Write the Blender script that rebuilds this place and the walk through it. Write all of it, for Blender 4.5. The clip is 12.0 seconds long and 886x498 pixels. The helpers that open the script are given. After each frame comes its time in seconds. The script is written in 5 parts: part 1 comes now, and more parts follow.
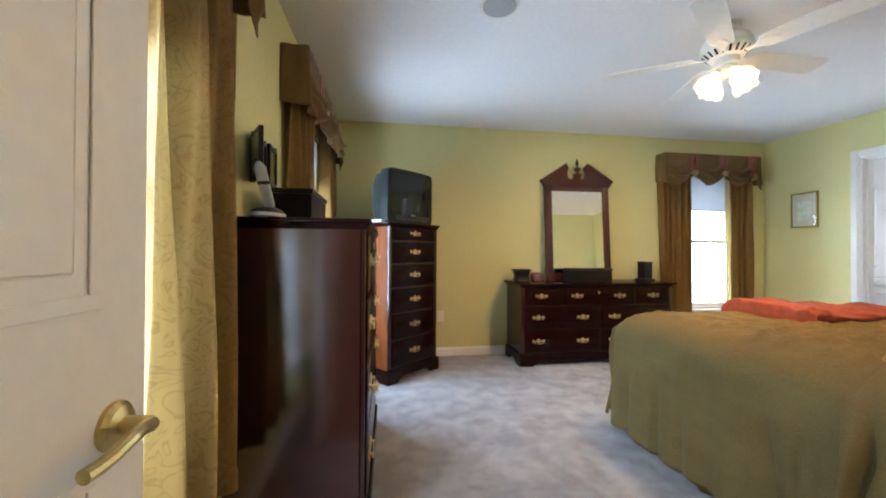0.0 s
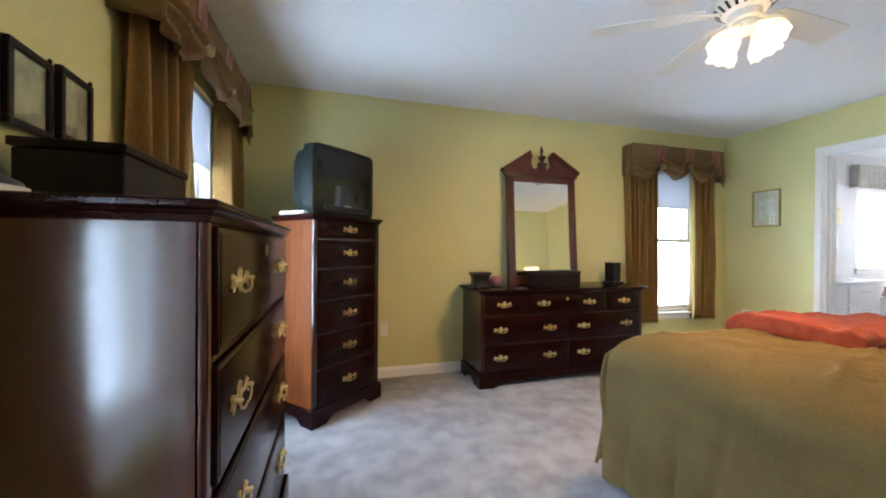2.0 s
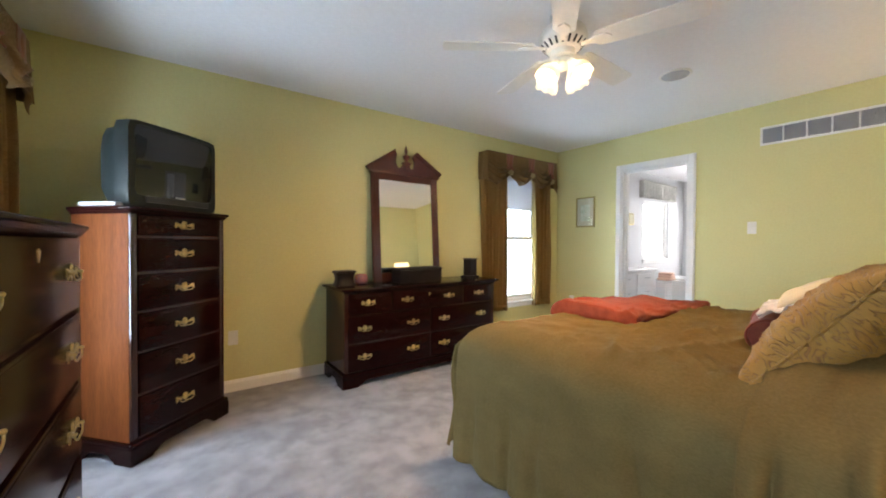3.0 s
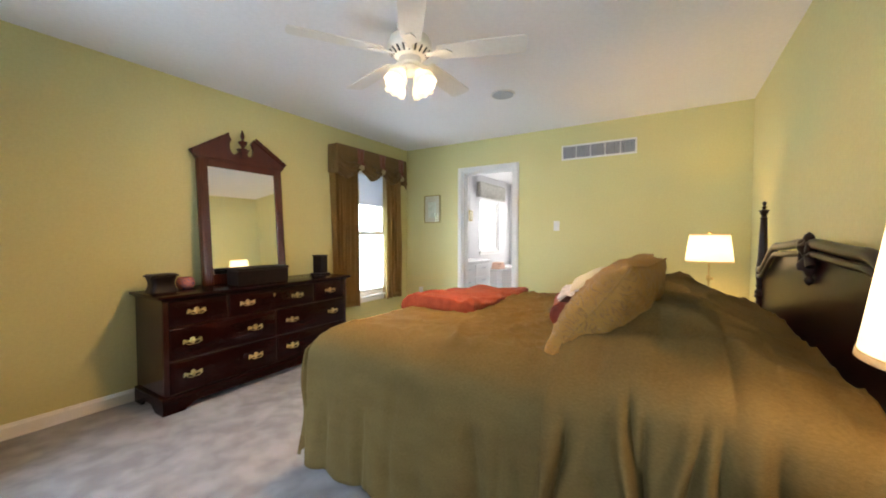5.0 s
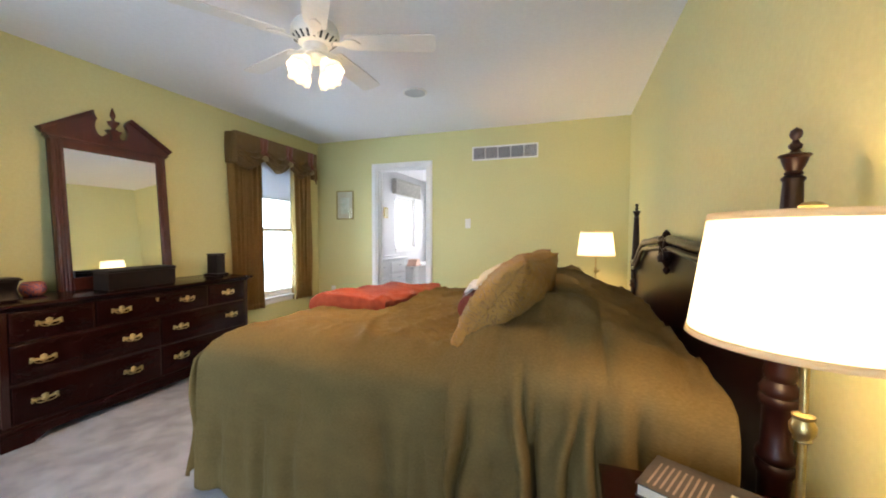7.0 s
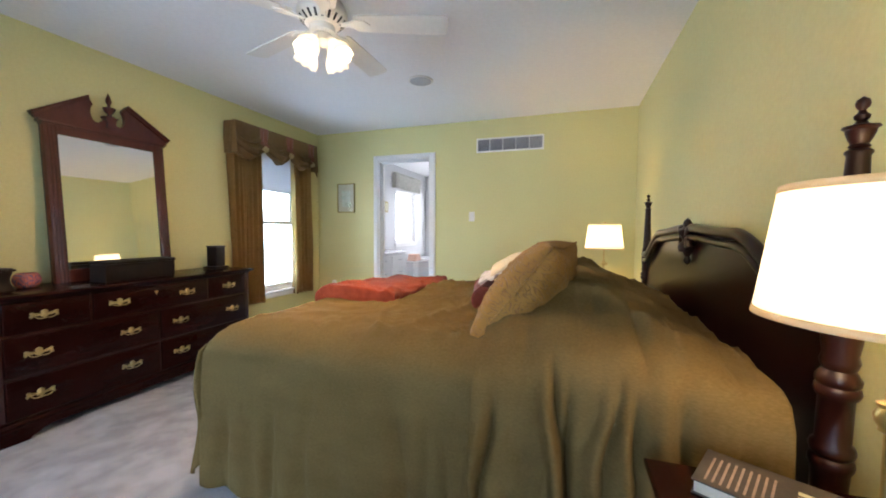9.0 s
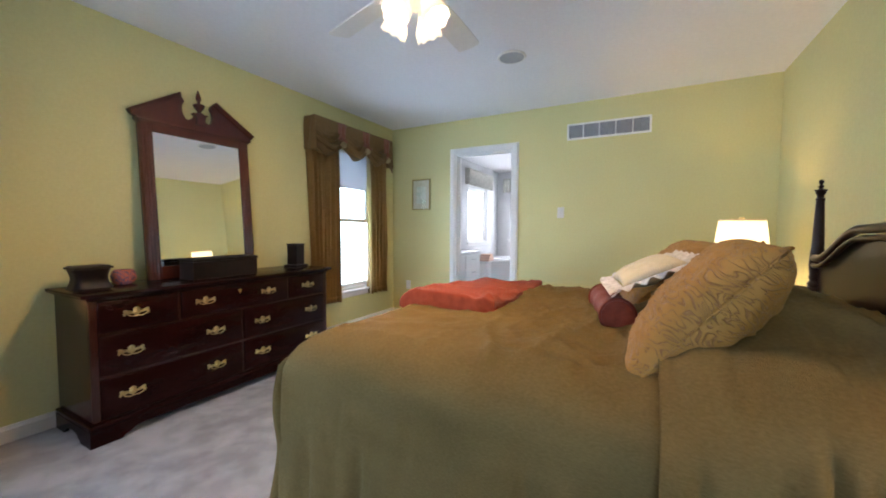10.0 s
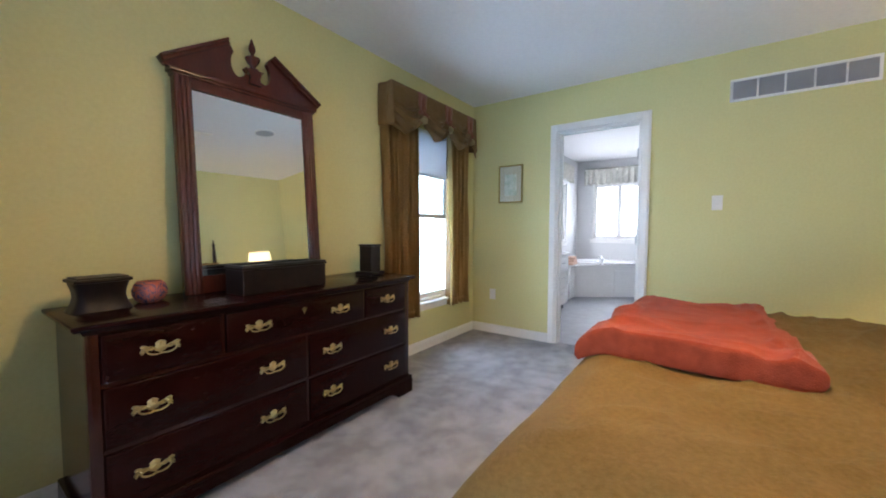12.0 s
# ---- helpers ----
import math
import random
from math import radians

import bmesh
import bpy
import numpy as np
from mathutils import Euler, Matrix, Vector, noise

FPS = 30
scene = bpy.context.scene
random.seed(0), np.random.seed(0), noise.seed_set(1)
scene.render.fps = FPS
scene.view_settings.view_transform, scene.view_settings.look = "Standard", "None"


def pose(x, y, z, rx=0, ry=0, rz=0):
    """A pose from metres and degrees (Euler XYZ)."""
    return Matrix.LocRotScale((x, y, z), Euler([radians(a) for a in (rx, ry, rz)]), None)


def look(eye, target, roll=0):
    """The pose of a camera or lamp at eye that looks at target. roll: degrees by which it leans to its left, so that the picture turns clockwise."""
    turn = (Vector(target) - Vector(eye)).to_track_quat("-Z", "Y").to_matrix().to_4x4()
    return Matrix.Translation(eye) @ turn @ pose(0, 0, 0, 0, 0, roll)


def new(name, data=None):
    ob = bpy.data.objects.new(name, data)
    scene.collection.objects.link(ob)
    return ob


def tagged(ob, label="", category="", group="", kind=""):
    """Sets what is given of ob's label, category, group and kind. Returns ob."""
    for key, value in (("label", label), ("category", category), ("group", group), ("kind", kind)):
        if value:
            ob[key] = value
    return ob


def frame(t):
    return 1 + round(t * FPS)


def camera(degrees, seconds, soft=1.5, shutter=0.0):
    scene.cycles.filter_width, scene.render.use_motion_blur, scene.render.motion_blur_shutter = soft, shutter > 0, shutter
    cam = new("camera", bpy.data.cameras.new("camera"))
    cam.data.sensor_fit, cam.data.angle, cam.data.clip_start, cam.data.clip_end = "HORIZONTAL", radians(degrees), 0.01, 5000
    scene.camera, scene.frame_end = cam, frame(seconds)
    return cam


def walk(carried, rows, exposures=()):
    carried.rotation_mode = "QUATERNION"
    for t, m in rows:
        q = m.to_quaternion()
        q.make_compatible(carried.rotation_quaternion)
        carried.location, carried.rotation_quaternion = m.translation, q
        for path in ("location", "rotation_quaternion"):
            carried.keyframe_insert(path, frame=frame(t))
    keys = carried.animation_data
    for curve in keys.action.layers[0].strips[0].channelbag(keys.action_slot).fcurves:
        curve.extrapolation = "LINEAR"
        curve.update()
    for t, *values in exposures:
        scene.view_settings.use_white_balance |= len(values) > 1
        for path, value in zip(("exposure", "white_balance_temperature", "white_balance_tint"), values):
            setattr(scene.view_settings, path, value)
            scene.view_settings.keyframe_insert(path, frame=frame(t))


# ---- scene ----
cam = camera(100.3, 12.0, soft=1.9)
PATH = [
    (0, (0.474, 0.389, 1.103), (0.764, 2.368, 1.118), 0.3),
    (0.5, (0.468, 0.614, 1.113), (0.782, 2.59, 1.122), 0.3),
    (1, (0.535, 0.802, 1.105), (0.862, 2.775, 1.102), 0.3),
    (1.5, (0.586, 0.964, 1.117), (0.964, 2.928, 1.114), 0.4),
    (2, (0.603, 1.03, 1.14), (1.165, 2.95, 1.134), 0.4),
    (2.5, (0.656, 0.994, 1.167), (1.53, 2.793, 1.14), 0.4),
    (3, (0.678, 0.985, 1.164), (1.841, 2.612, 1.135), 0.3),
    (3.2, (0.69, 0.995, 1.18), (1.935, 2.56, 1.142), 0.5),
    (4.8, (0.668, 0.992, 1.189), (2.34, 2.087, 1.126), 0.5),
    (5, (0.661, 0.96, 1.199), (2.358, 2.016, 1.132), 0.1),
    (5.5, (0.67, 0.941, 1.197), (2.438, 1.874, 1.127), 0.1),
    (6, (0.674, 0.938, 1.192), (2.502, 1.746, 1.12), 0.2),
    (6.5, (0.679, 0.925, 1.192), (2.543, 1.644, 1.116), 0.2),
    (7, (0.675, 0.922, 1.195), (2.562, 1.579, 1.115), 0.2),
    (8.8, (0.664, 0.995, 1.161), (2.57, 1.595, 1.067), 0.0),
    (9, (0.708, 1.026, 1.154), (2.601, 1.663, 1.056), 0.3),
    (9.5, (0.844, 1.185, 1.151), (2.685, 1.959, 1.045), 0.4),
    (10, (0.96, 1.346, 1.137), (2.719, 2.292, 1.034), 0.3),
    (10.5, (1.047, 1.583, 1.13), (2.747, 2.632, 1.028), 0.4),
    (11, (1.156, 1.763, 1.143), (2.817, 2.87, 1.024), 0.6),
    (11.5, (1.325, 1.98, 1.112), (2.962, 3.123, 1.005), 0.2),
    (12, (1.448, 2.183, 1.11), (3.08, 3.335, 1.006), 0.2),
]
walk(cam, [(t, look(eye, target, roll)) for t, eye, target, roll in PATH], [(0, -0.18, 6300, 12), (1, -0.29, 6200, 13), (1.5, -0.25, 6150, 13), (3, -0.35, 6700, 14), (5, -0.31, 6900, 14), (6.5, -0.31, 6600, 14), (9.5, -0.47, 6050, 14), (12, -0.60, 5850, 13)])

# ---- light ----
world = bpy.data.worlds.new("world")
scene.world = world
world.use_nodes = True
sky = world.node_tree.nodes.new("ShaderNodeTexSky")
sky.sky_type, sky.sun_disc = "NISHITA", False
sky.sun_elevation, sky.sun_rotation = radians(56), radians(187)
world.node_tree.nodes["Background"].inputs[1].default_value = 0.12
world.node_tree.links.new(sky.outputs[0], world.node_tree.nodes["Background"].inputs[0])


def lamp(name, kind, energy, colour, m, **settings):
    data = bpy.data.lights.new(name, kind)
    data.energy, data.color = energy, colour
    if kind == "AREA":
        data.shape, data.size, data.size_y = "RECTANGLE", settings["size"], settings["size_y"]
    elif kind == "POINT":
        data.shadow_soft_size = settings["radius"]
    else:
        data.angle = settings["angle"]
    ob = new(name, data)
    ob.matrix_world = m
    return ob


DAY, WARM = (0.57, 0.77, 1.0), (1.0, 0.62, 0.28)
HAZE = (0.92, 0.94, 1.0)
SUN_TO = (0.1, 0.8, -1.2)
lamp("sun", "SUN", 2.0, (1, 0.97, 0.92), look((4, -9, 12), Vector((4, -9, 12)) + Vector(SUN_TO)), angle=radians(6))
# the sky's light in the window openings
lamp("sky_window_a", "AREA", 128, DAY, look((-0.33, 1.04, 1.22), (1, 1.04, 1.28)), size=1.04, size_y=1.45)
lamp("sky_window_b", "AREA", 94, DAY, look((-0.33, 3.29, 1.22), (1, 3.29, 1.28)), size=0.70, size_y=1.45)
lamp("sky_window_c", "AREA", 68, DAY, look((4.23, 4.50, 1.22), (4.23, 3.0, 1.34)), size=0.68, size_y=1.45)
lamp("sky_window_d", "AREA", 52, HAZE, look((7.9, 4.50, 1.42), (7.9, 3.0, 1.2)), size=0.9, size_y=1.0)
lamp("sky_window_e", "AREA", 52, HAZE, look((9.27, 3.5, 1.47), (8, 3.5, 1.2)), size=0.9, size_y=1.0)

# ---- materials ----
def material(name, dark, light, rough=0.6, metal=0.0, grain=18.0, patch=2.0, bump=0.1, bump_scale=120.0, stretch=(1, 1, 1), coat=0.0, spec=0.5, sheen=0.0, rough_var=0.08, span=(0.7, 1.3)):
    """Two scales of variation between two colours, with a fine relief."""
    m = bpy.data.materials.new(name)
    m.use_nodes = True
    nt = m.node_tree
    b = nt.nodes["Principled BSDF"]
    tc = nt.nodes.new("ShaderNodeTexCoord")
    mp = nt.nodes.new("ShaderNodeMapping")
    mp.inputs["Scale"].default_value = stretch
    nt.links.new(tc.outputs["Object"], mp.inputs[0])

    def noise_node(scale, detail=4.0):
        n = nt.nodes.new("ShaderNodeTexNoise")
        n.inputs["Scale"].default_value, n.inputs["Detail"].default_value = scale, detail
        nt.links.new(mp.outputs[0], n.inputs["Vector"])
        return n

    fine, broad = noise_node(grain), noise_node(patch, 3.0)
    mix = nt.nodes.new("ShaderNodeMath")
    mix.operation = "ADD"
    nt.links.new(fine.outputs[0], mix.inputs[0])
    nt.links.new(broad.outputs[0], mix.inputs[1])
    ramp = nt.nodes.new("ShaderNodeMapRange")
    ramp.inputs["From Min"].default_value, ramp.inputs["From Max"].default_value = span
    nt.links.new(mix.outputs[0], ramp.inputs[0])
    col = nt.nodes.new("ShaderNodeMix")
    col.data_type = "RGBA"
    col.inputs[6].default_value, col.inputs[7].default_value = (*dark, 1), (*light, 1)
    nt.links.new(ramp.outputs[0], col.inputs[0])
    nt.links.new(col.outputs[2], b.inputs["Base Color"])
    rr = nt.nodes.new("ShaderNodeMapRange")
    rr.inputs["To Min"].default_value, rr.inputs["To Max"].default_value = max(0.02, rough - rough_var), min(1, rough + rough_var)
    nt.links.new(broad.outputs[0], rr.inputs[0])
    nt.links.new(rr.outputs[0], b.inputs["Roughness"])
    b.inputs["Metallic"].default_value = metal
    b.inputs["Coat Weight"].default_value = coat
    b.inputs["Coat Roughness"].default_value = 0.12
    b.inputs["Specular IOR Level"].default_value = spec
    b.inputs["Sheen Weight"].default_value = sheen
    if bump:
        n = noise_node(bump_scale, 3.0)
        bp = nt.nodes.new("ShaderNodeBump")
        bp.inputs["Strength"].default_value, bp.inputs["Distance"].default_value = bump, 0.01
        nt.links.new(n.outputs[0], bp.inputs["Height"])
        nt.links.new(bp.outputs[0], b.inputs["Normal"])
    return m


def glowing(name, colour, strength):
    m = bpy.data.materials.new(name)
    m.use_nodes = True
    b = m.node_tree.nodes["Principled BSDF"]
    b.inputs["Base Color"].default_value = (*colour, 1)
    b.inputs["Emission Color"].default_value = (*colour, 1)
    b.inputs["Emission Strength"].default_value = strength
    return m


def shade_cloth(name, colour, share, grain):
    """Thin cloth that lets light through."""
    m = material(name, [c * 0.93 for c in colour], colour, 0.85, grain=grain, bump=0.15, bump_scale=400)
    nt = m.node_tree
    tr = nt.nodes.new("ShaderNodeBsdfTranslucent")
    tr.inputs[0].default_value = (*colour, 1)
    mx = nt.nodes.new("ShaderNodeMixShader")
    mx.inputs[0].default_value = share
    nt.links.new(nt.nodes["Principled BSDF"].outputs[0], mx.inputs[1])
    nt.links.new(tr.outputs[0], mx.inputs[2])
    nt.links.new(mx.outputs[0], nt.nodes["Material Output"].inputs[0])
    return m


def damask(name, ground, figure, share, thread, size=13.0, line=(0.02, 0.06), stretch=(1, 1, 1), through_cloth=(0.95, 0.78, 0.44), emboss=0.25):
    """Woven cloth with a large figure, a little light coming through it."""
    m = shade_cloth(name, ground, share, 60)
    nt = m.node_tree
    b = nt.nodes["Principled BSDF"]
    tc = nt.nodes.new("ShaderNodeTexCoord")
    w = nt.nodes.new("ShaderNodeTexNoise")
    w.inputs["Scale"].default_value, w.inputs["Detail"].default_value, w.inputs["Distortion"].default_value = size, 1.5, 2.6
    mp = nt.nodes.new("ShaderNodeMapping")
    mp.inputs["Scale"].default_value = stretch
    nt.links.new(tc.outputs["Object"], mp.inputs[0])
    nt.links.new(mp.outputs[0], w.inputs["Vector"])
    band = nt.nodes.new("ShaderNodeMath")
    band.operation = "PINGPONG"
    band.inputs[1].default_value = 0.09
    nt.links.new(w.outputs[0], band.inputs[0])
    mr = nt.nodes.new("ShaderNodeMapRange")
    mr.inputs["From Min"].default_value, mr.inputs["From Max"].default_value = line
    nt.links.new(band.outputs[0], mr.inputs[0])
    old = b.inputs["Base Color"].links[0].from_socket
    mx = nt.nodes.new("ShaderNodeMix")
    mx.data_type = "RGBA"
    nt.links.new(mr.outputs[0], mx.inputs[0])
    nt.links.new(old, mx.inputs[7])
    mx.inputs[6].default_value = (*figure, 1)
    nt.links.new(mx.outputs[2], b.inputs["Base Color"])
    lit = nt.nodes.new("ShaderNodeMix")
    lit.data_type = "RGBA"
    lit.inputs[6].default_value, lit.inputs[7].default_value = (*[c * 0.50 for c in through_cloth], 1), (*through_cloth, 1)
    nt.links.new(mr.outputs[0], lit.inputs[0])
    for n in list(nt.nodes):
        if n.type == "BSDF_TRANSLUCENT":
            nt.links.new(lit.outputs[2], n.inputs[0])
    th = nt.nodes.new("ShaderNodeMapRange")
    th.inputs["To Min"].default_value, th.inputs["To Max"].default_value = thread, 0.75
    nt.links.new(mr.outputs[0], th.inputs[0])
    nt.links.new(th.outputs[0], b.inputs["Roughness"])
    raised = nt.nodes.new("ShaderNodeBump")
    raised.inputs["Strength"].default_value, raised.inputs["Distance"].default_value = emboss, 0.004
    nt.links.new(mr.outputs[0], raised.inputs["Height"])
    nt.links.new(b.inputs["Normal"].links[0].from_socket, raised.inputs["Normal"])
    nt.links.new(raised.outputs[0], b.inputs["Normal"])
    return m


def glass(name, rough=0.0, tint=(1, 1, 1)):
    m = bpy.data.materials.new(name)
    m.use_nodes = True
    b = m.node_tree.nodes["Principled BSDF"]
    b.inputs["Base Color"].default_value = (*tint, 1)
    b.inputs["Transmission Weight"].default_value = 1.0
    b.inputs["Roughness"].default_value = rough
    b.inputs["IOR"].default_value = 1.45
    return m


PAINT = material("wall_paint", (0.582, 0.545, 0.255), (0.632, 0.595, 0.288), 0.62, grain=60, patch=0.8, bump=0.06, bump_scale=260, spec=0.3)
CEILING = material("ceiling_paint", (0.79, 0.78, 0.78), (0.85, 0.84, 0.84), 0.9, grain=40, patch=0.7, bump=0.12, bump_scale=180, spec=0.2)
TRIM = material("trim_paint", (0.76, 0.75, 0.73), (0.82, 0.81, 0.79), 0.35, grain=30, patch=3, bump=0.03, bump_scale=90)
DOORPAINT = material("door_paint", (0.76, 0.73, 0.67), (0.81, 0.78, 0.72), 0.4, grain=30, patch=3, bump=0.03, bump_scale=90)
CARPET = material("carpet", (0.255, 0.247, 0.256), (0.405, 0.395, 0.416), 0.95, grain=9, patch=3.4, bump=0.9, bump_scale=330, spec=0.1, sheen=0.25, span=(0.82, 1.20))
MAHOGANY = material("mahogany", (0.0085, 0.0016, 0.0014), (0.0150, 0.0028, 0.0022), 0.20, grain=34, patch=3, bump=0.005, bump_scale=70, stretch=(1, 6, 6), coat=0.0, spec=0.16, rough_var=0.03)
BEDWOOD = material("bed_mahogany", (0.009, 0.0022, 0.0018), (0.018, 0.0045, 0.0032), 0.30, grain=34, patch=3, bump=0.003, bump_scale=70, stretch=(7, 7, 0.8), coat=0.0, spec=0.3, rough_var=0.01)
MAHOGANY_UP = material("mahogany_upright", (0.018, 0.0035, 0.0028), (0.036, 0.0072, 0.0048), 0.16, grain=34, patch=3, bump=0, stretch=(7, 7, 0.8), coat=0.1, spec=0.55, rough_var=0.015)
POLISHED = material("polished_mahogany", (0.025, 0.0046, 0.0034), (0.035, 0.0066, 0.0045), 0.14, grain=34, patch=3, bump=0, stretch=(7, 7, 0.8), coat=0.2, spec=0.62, rough_var=0.004)
MAHOGANY_RED = material("red_mahogany", (0.045, 0.0095, 0.005), (0.078, 0.017, 0.009), 0.24, grain=34, patch=3, bump=0.01, bump_scale=70, stretch=(7, 7, 0.8), coat=0.1, spec=0.4, rough_var=0.03)
# corner chest's side panels: far lighter and more orange than its mahogany front
SIDE_BROWN = material("orange_brown_side", (0.085, 0.022, 0.006), (0.150, 0.043, 0.012), 0.45, grain=20, patch=3, bump=0.03, bump_scale=70, stretch=(7, 7, 0.8), coat=0.0, spec=0.08)
BLACKWOOD = material("dark_box_wood", (0.006, 0.004, 0.004), (0.016, 0.009, 0.008), 0.42, grain=30, patch=6, bump=0.04, bump_scale=80, spec=0.22)
BRASS = material("brass", (0.46, 0.34, 0.13), (0.68, 0.53, 0.24), 0.34, metal=1.0, grain=50, patch=9, bump=0.05, bump_scale=150)
MIRROR = material("mirror_silver", (0.86, 0.87, 0.86), (0.88, 0.89, 0.88), 0.02, metal=1.0, grain=4, patch=1, bump=0, rough_var=0.005)
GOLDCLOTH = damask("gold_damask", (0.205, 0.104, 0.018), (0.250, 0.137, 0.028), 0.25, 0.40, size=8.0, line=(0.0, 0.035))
VALCLOTH = damask("valance_damask", (0.135, 0.072, 0.016), (0.170, 0.096, 0.026), 0.06, 0.42, line=(0.01, 0.05))
# pale cloth of the valance knots; also the painted daylight on a curtain's edge
LINING_LIT_EDGE = shade_cloth("lining_and_lit_edge", (0.60, 0.52, 0.31), 0.55, 60)
RUST = material("rust_silk", (0.19, 0.056, 0.030), (0.26, 0.086, 0.046), 0.5, grain=60, patch=8, bump=0.2, bump_scale=300, sheen=0.3)
SPREAD = material("olive_spread", (0.099, 0.068, 0.023), (0.147, 0.103, 0.039), 0.75, grain=90, patch=3, bump=0.35, bump_scale=240, stretch=(1, 1, 3), sheen=0.0, spec=0.10)
SHEET = material("pale_sheet", (0.42, 0.45, 0.52), (0.50, 0.53, 0.59), 0.8, grain=60, patch=5, bump=0.1, bump_scale=200)
BLANKET = material("coral_blanket", (0.185, 0.030, 0.012), (0.280, 0.053, 0.023), 0.9, grain=30, patch=6, bump=0.4, bump_scale=260, sheen=0.1, spec=0.15)
SHAM = damask("sham_brocade", (0.285, 0.150, 0.028), (0.175, 0.080, 0.016), 0.0, 0.42, size=8.0, line=(0.0, 0.034), stretch=(1.0, 1.0, 2.2), emboss=0.8)
REDSILK = material("red_silk", (0.13, 0.024, 0.012), (0.19, 0.040, 0.020), 0.6, grain=40, patch=8, bump=0.15, bump_scale=200, spec=0.2)
LACE = material("white_lace", (0.44, 0.42, 0.41), (0.70, 0.67, 0.65), 0.8, grain=45, patch=14, bump=0.9, bump_scale=120)
CREAM = material("cream_cotton", (0.47, 0.41, 0.28), (0.55, 0.48, 0.34), 0.75, grain=45, patch=8, bump=0.2, bump_scale=160)
TVPLASTIC = material("tv_plastic", (0.014, 0.018, 0.017), (0.021, 0.026, 0.024), 0.45, grain=80, patch=6, bump=0.05, bump_scale=400, spec=0.12)
TVSCREEN = material("tv_screen", (0.012, 0.014, 0.014), (0.015, 0.017, 0.017), 0.04, grain=4, patch=1, bump=0, rough_var=0.01, spec=0.5)
BLACKPLASTIC = material("black_plastic", (0.010, 0.010, 0.011), (0.018, 0.018, 0.019), 0.4, grain=80, patch=6, bump=0.06, bump_scale=300)
SILVERPLASTIC = material("silver_plastic", (0.36, 0.36, 0.37), (0.45, 0.45, 0.46), 0.38, grain=80, patch=6, bump=0.04, bump_scale=300)
WHITEPLASTIC = material("white_plastic", (0.70, 0.69, 0.66), (0.76, 0.75, 0.72), 0.4, grain=60, patch=6, bump=0.02, bump_scale=100)
FANWHITE = material("fan_white", (0.72, 0.69, 0.62), (0.78, 0.75, 0.68), 0.4, grain=40, patch=5, bump=0.03, bump_scale=100)
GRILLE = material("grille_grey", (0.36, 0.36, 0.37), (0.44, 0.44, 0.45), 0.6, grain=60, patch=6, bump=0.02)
# near-black colour that stands in for the shade inside openings and recesses
RECESS_SHADE = material("recess_shade", (0.02, 0.02, 0.02), (0.03, 0.03, 0.03), 0.9, grain=30, patch=5, bump=0)
GILT = material("gilt_frame", (0.26, 0.20, 0.05), (0.40, 0.31, 0.09), 0.35, metal=0.7, grain=60, patch=12, bump=0.15, bump_scale=200)
MAT_BOARD = material("mat_board", (0.52, 0.50, 0.36), (0.60, 0.58, 0.43), 0.9, grain=60, patch=4, bump=0.02)
ART = material("pale_print", (0.42, 0.52, 0.38), (0.75, 0.75, 0.66), 0.5, grain=26, patch=11, bump=0)
# photo colours lightened to yellow-green: the wall's reflection in the glass is painted in
PHOTO_REFLECTING = material("photo_with_wall_reflection", (0.22, 0.22, 0.13), (0.52, 0.52, 0.36), 0.2, grain=22, patch=9, bump=0)
PANE = glass("window_glass")
SHADEWHITE = shade_cloth("roller_shade", (0.72, 0.74, 0.78), 0.25, 40)
LAMPCLOTH = shade_cloth("lamp_shade_cloth", (0.95, 0.90, 0.80), 0.55, 80)
LAMPCLOTH.node_tree.nodes["Principled BSDF"].inputs["Emission Color"].default_value = (1.0, 0.78, 0.48, 1)
LAMPCLOTH.node_tree.nodes["Principled BSDF"].inputs["Emission Strength"].default_value = 2.6
LAMPTRIM = shade_cloth("lamp_shade_band", (0.72, 0.58, 0.36), 0.35, 80)
FROST = shade_cloth("frosted_glass", (0.97, 0.95, 0.90), 0.9, 30)
BULB = glowing("bulb", (1.0, 0.80, 0.52), 25.0)
BATHWALL = material("bath_wall", (0.60, 0.60, 0.60), (0.66, 0.66, 0.66), 0.6, grain=50, patch=1, bump=0.04, bump_scale=200)
ENAMEL = material("tub_enamel", (0.76, 0.75, 0.74), (0.82, 0.81, 0.80), 0.18, grain=20, patch=2, bump=0.01)
VINYL = material("bath_floor", (0.27, 0.28, 0.30), (0.36, 0.37, 0.39), 0.5, grain=10, patch=3, bump=0.05)
TOWEL = material("peach_towel", (0.62, 0.38, 0.28), (0.70, 0.46, 0.35), 0.95, grain=60, patch=9, bump=0.8, bump_scale=200)
CHROME = material("chrome", (0.75, 0.75, 0.76), (0.82, 0.82, 0.83), 0.1, metal=1.0, grain=30, patch=5, bump=0)
BATHCLOTH = material("bath_valance_cloth", (0.42, 0.42, 0.36), (0.60, 0.58, 0.52), 0.85, grain=30, patch=12, bump=0.3, bump_scale=160)
GRASS = material("lawn", (0.035, 0.07, 0.02), (0.07, 0.12, 0.035), 0.9, grain=8, patch=0.4, bump=0.3, bump_scale=30)
LEAF = material("foliage", (0.04, 0.09, 0.025), (0.09, 0.15, 0.05), 0.6, grain=5, patch=0.7, bump=0)
BARK = material("bark", (0.06, 0.045, 0.03), (0.12, 0.09, 0.065), 0.9, grain=20, patch=3, bump=0.6, bump_scale=40)
BOOKCOVER = material("book_cover", (0.030, 0.026, 0.024), (0.055, 0.048, 0.045), 0.35, grain=60, patch=8, bump=0.02)
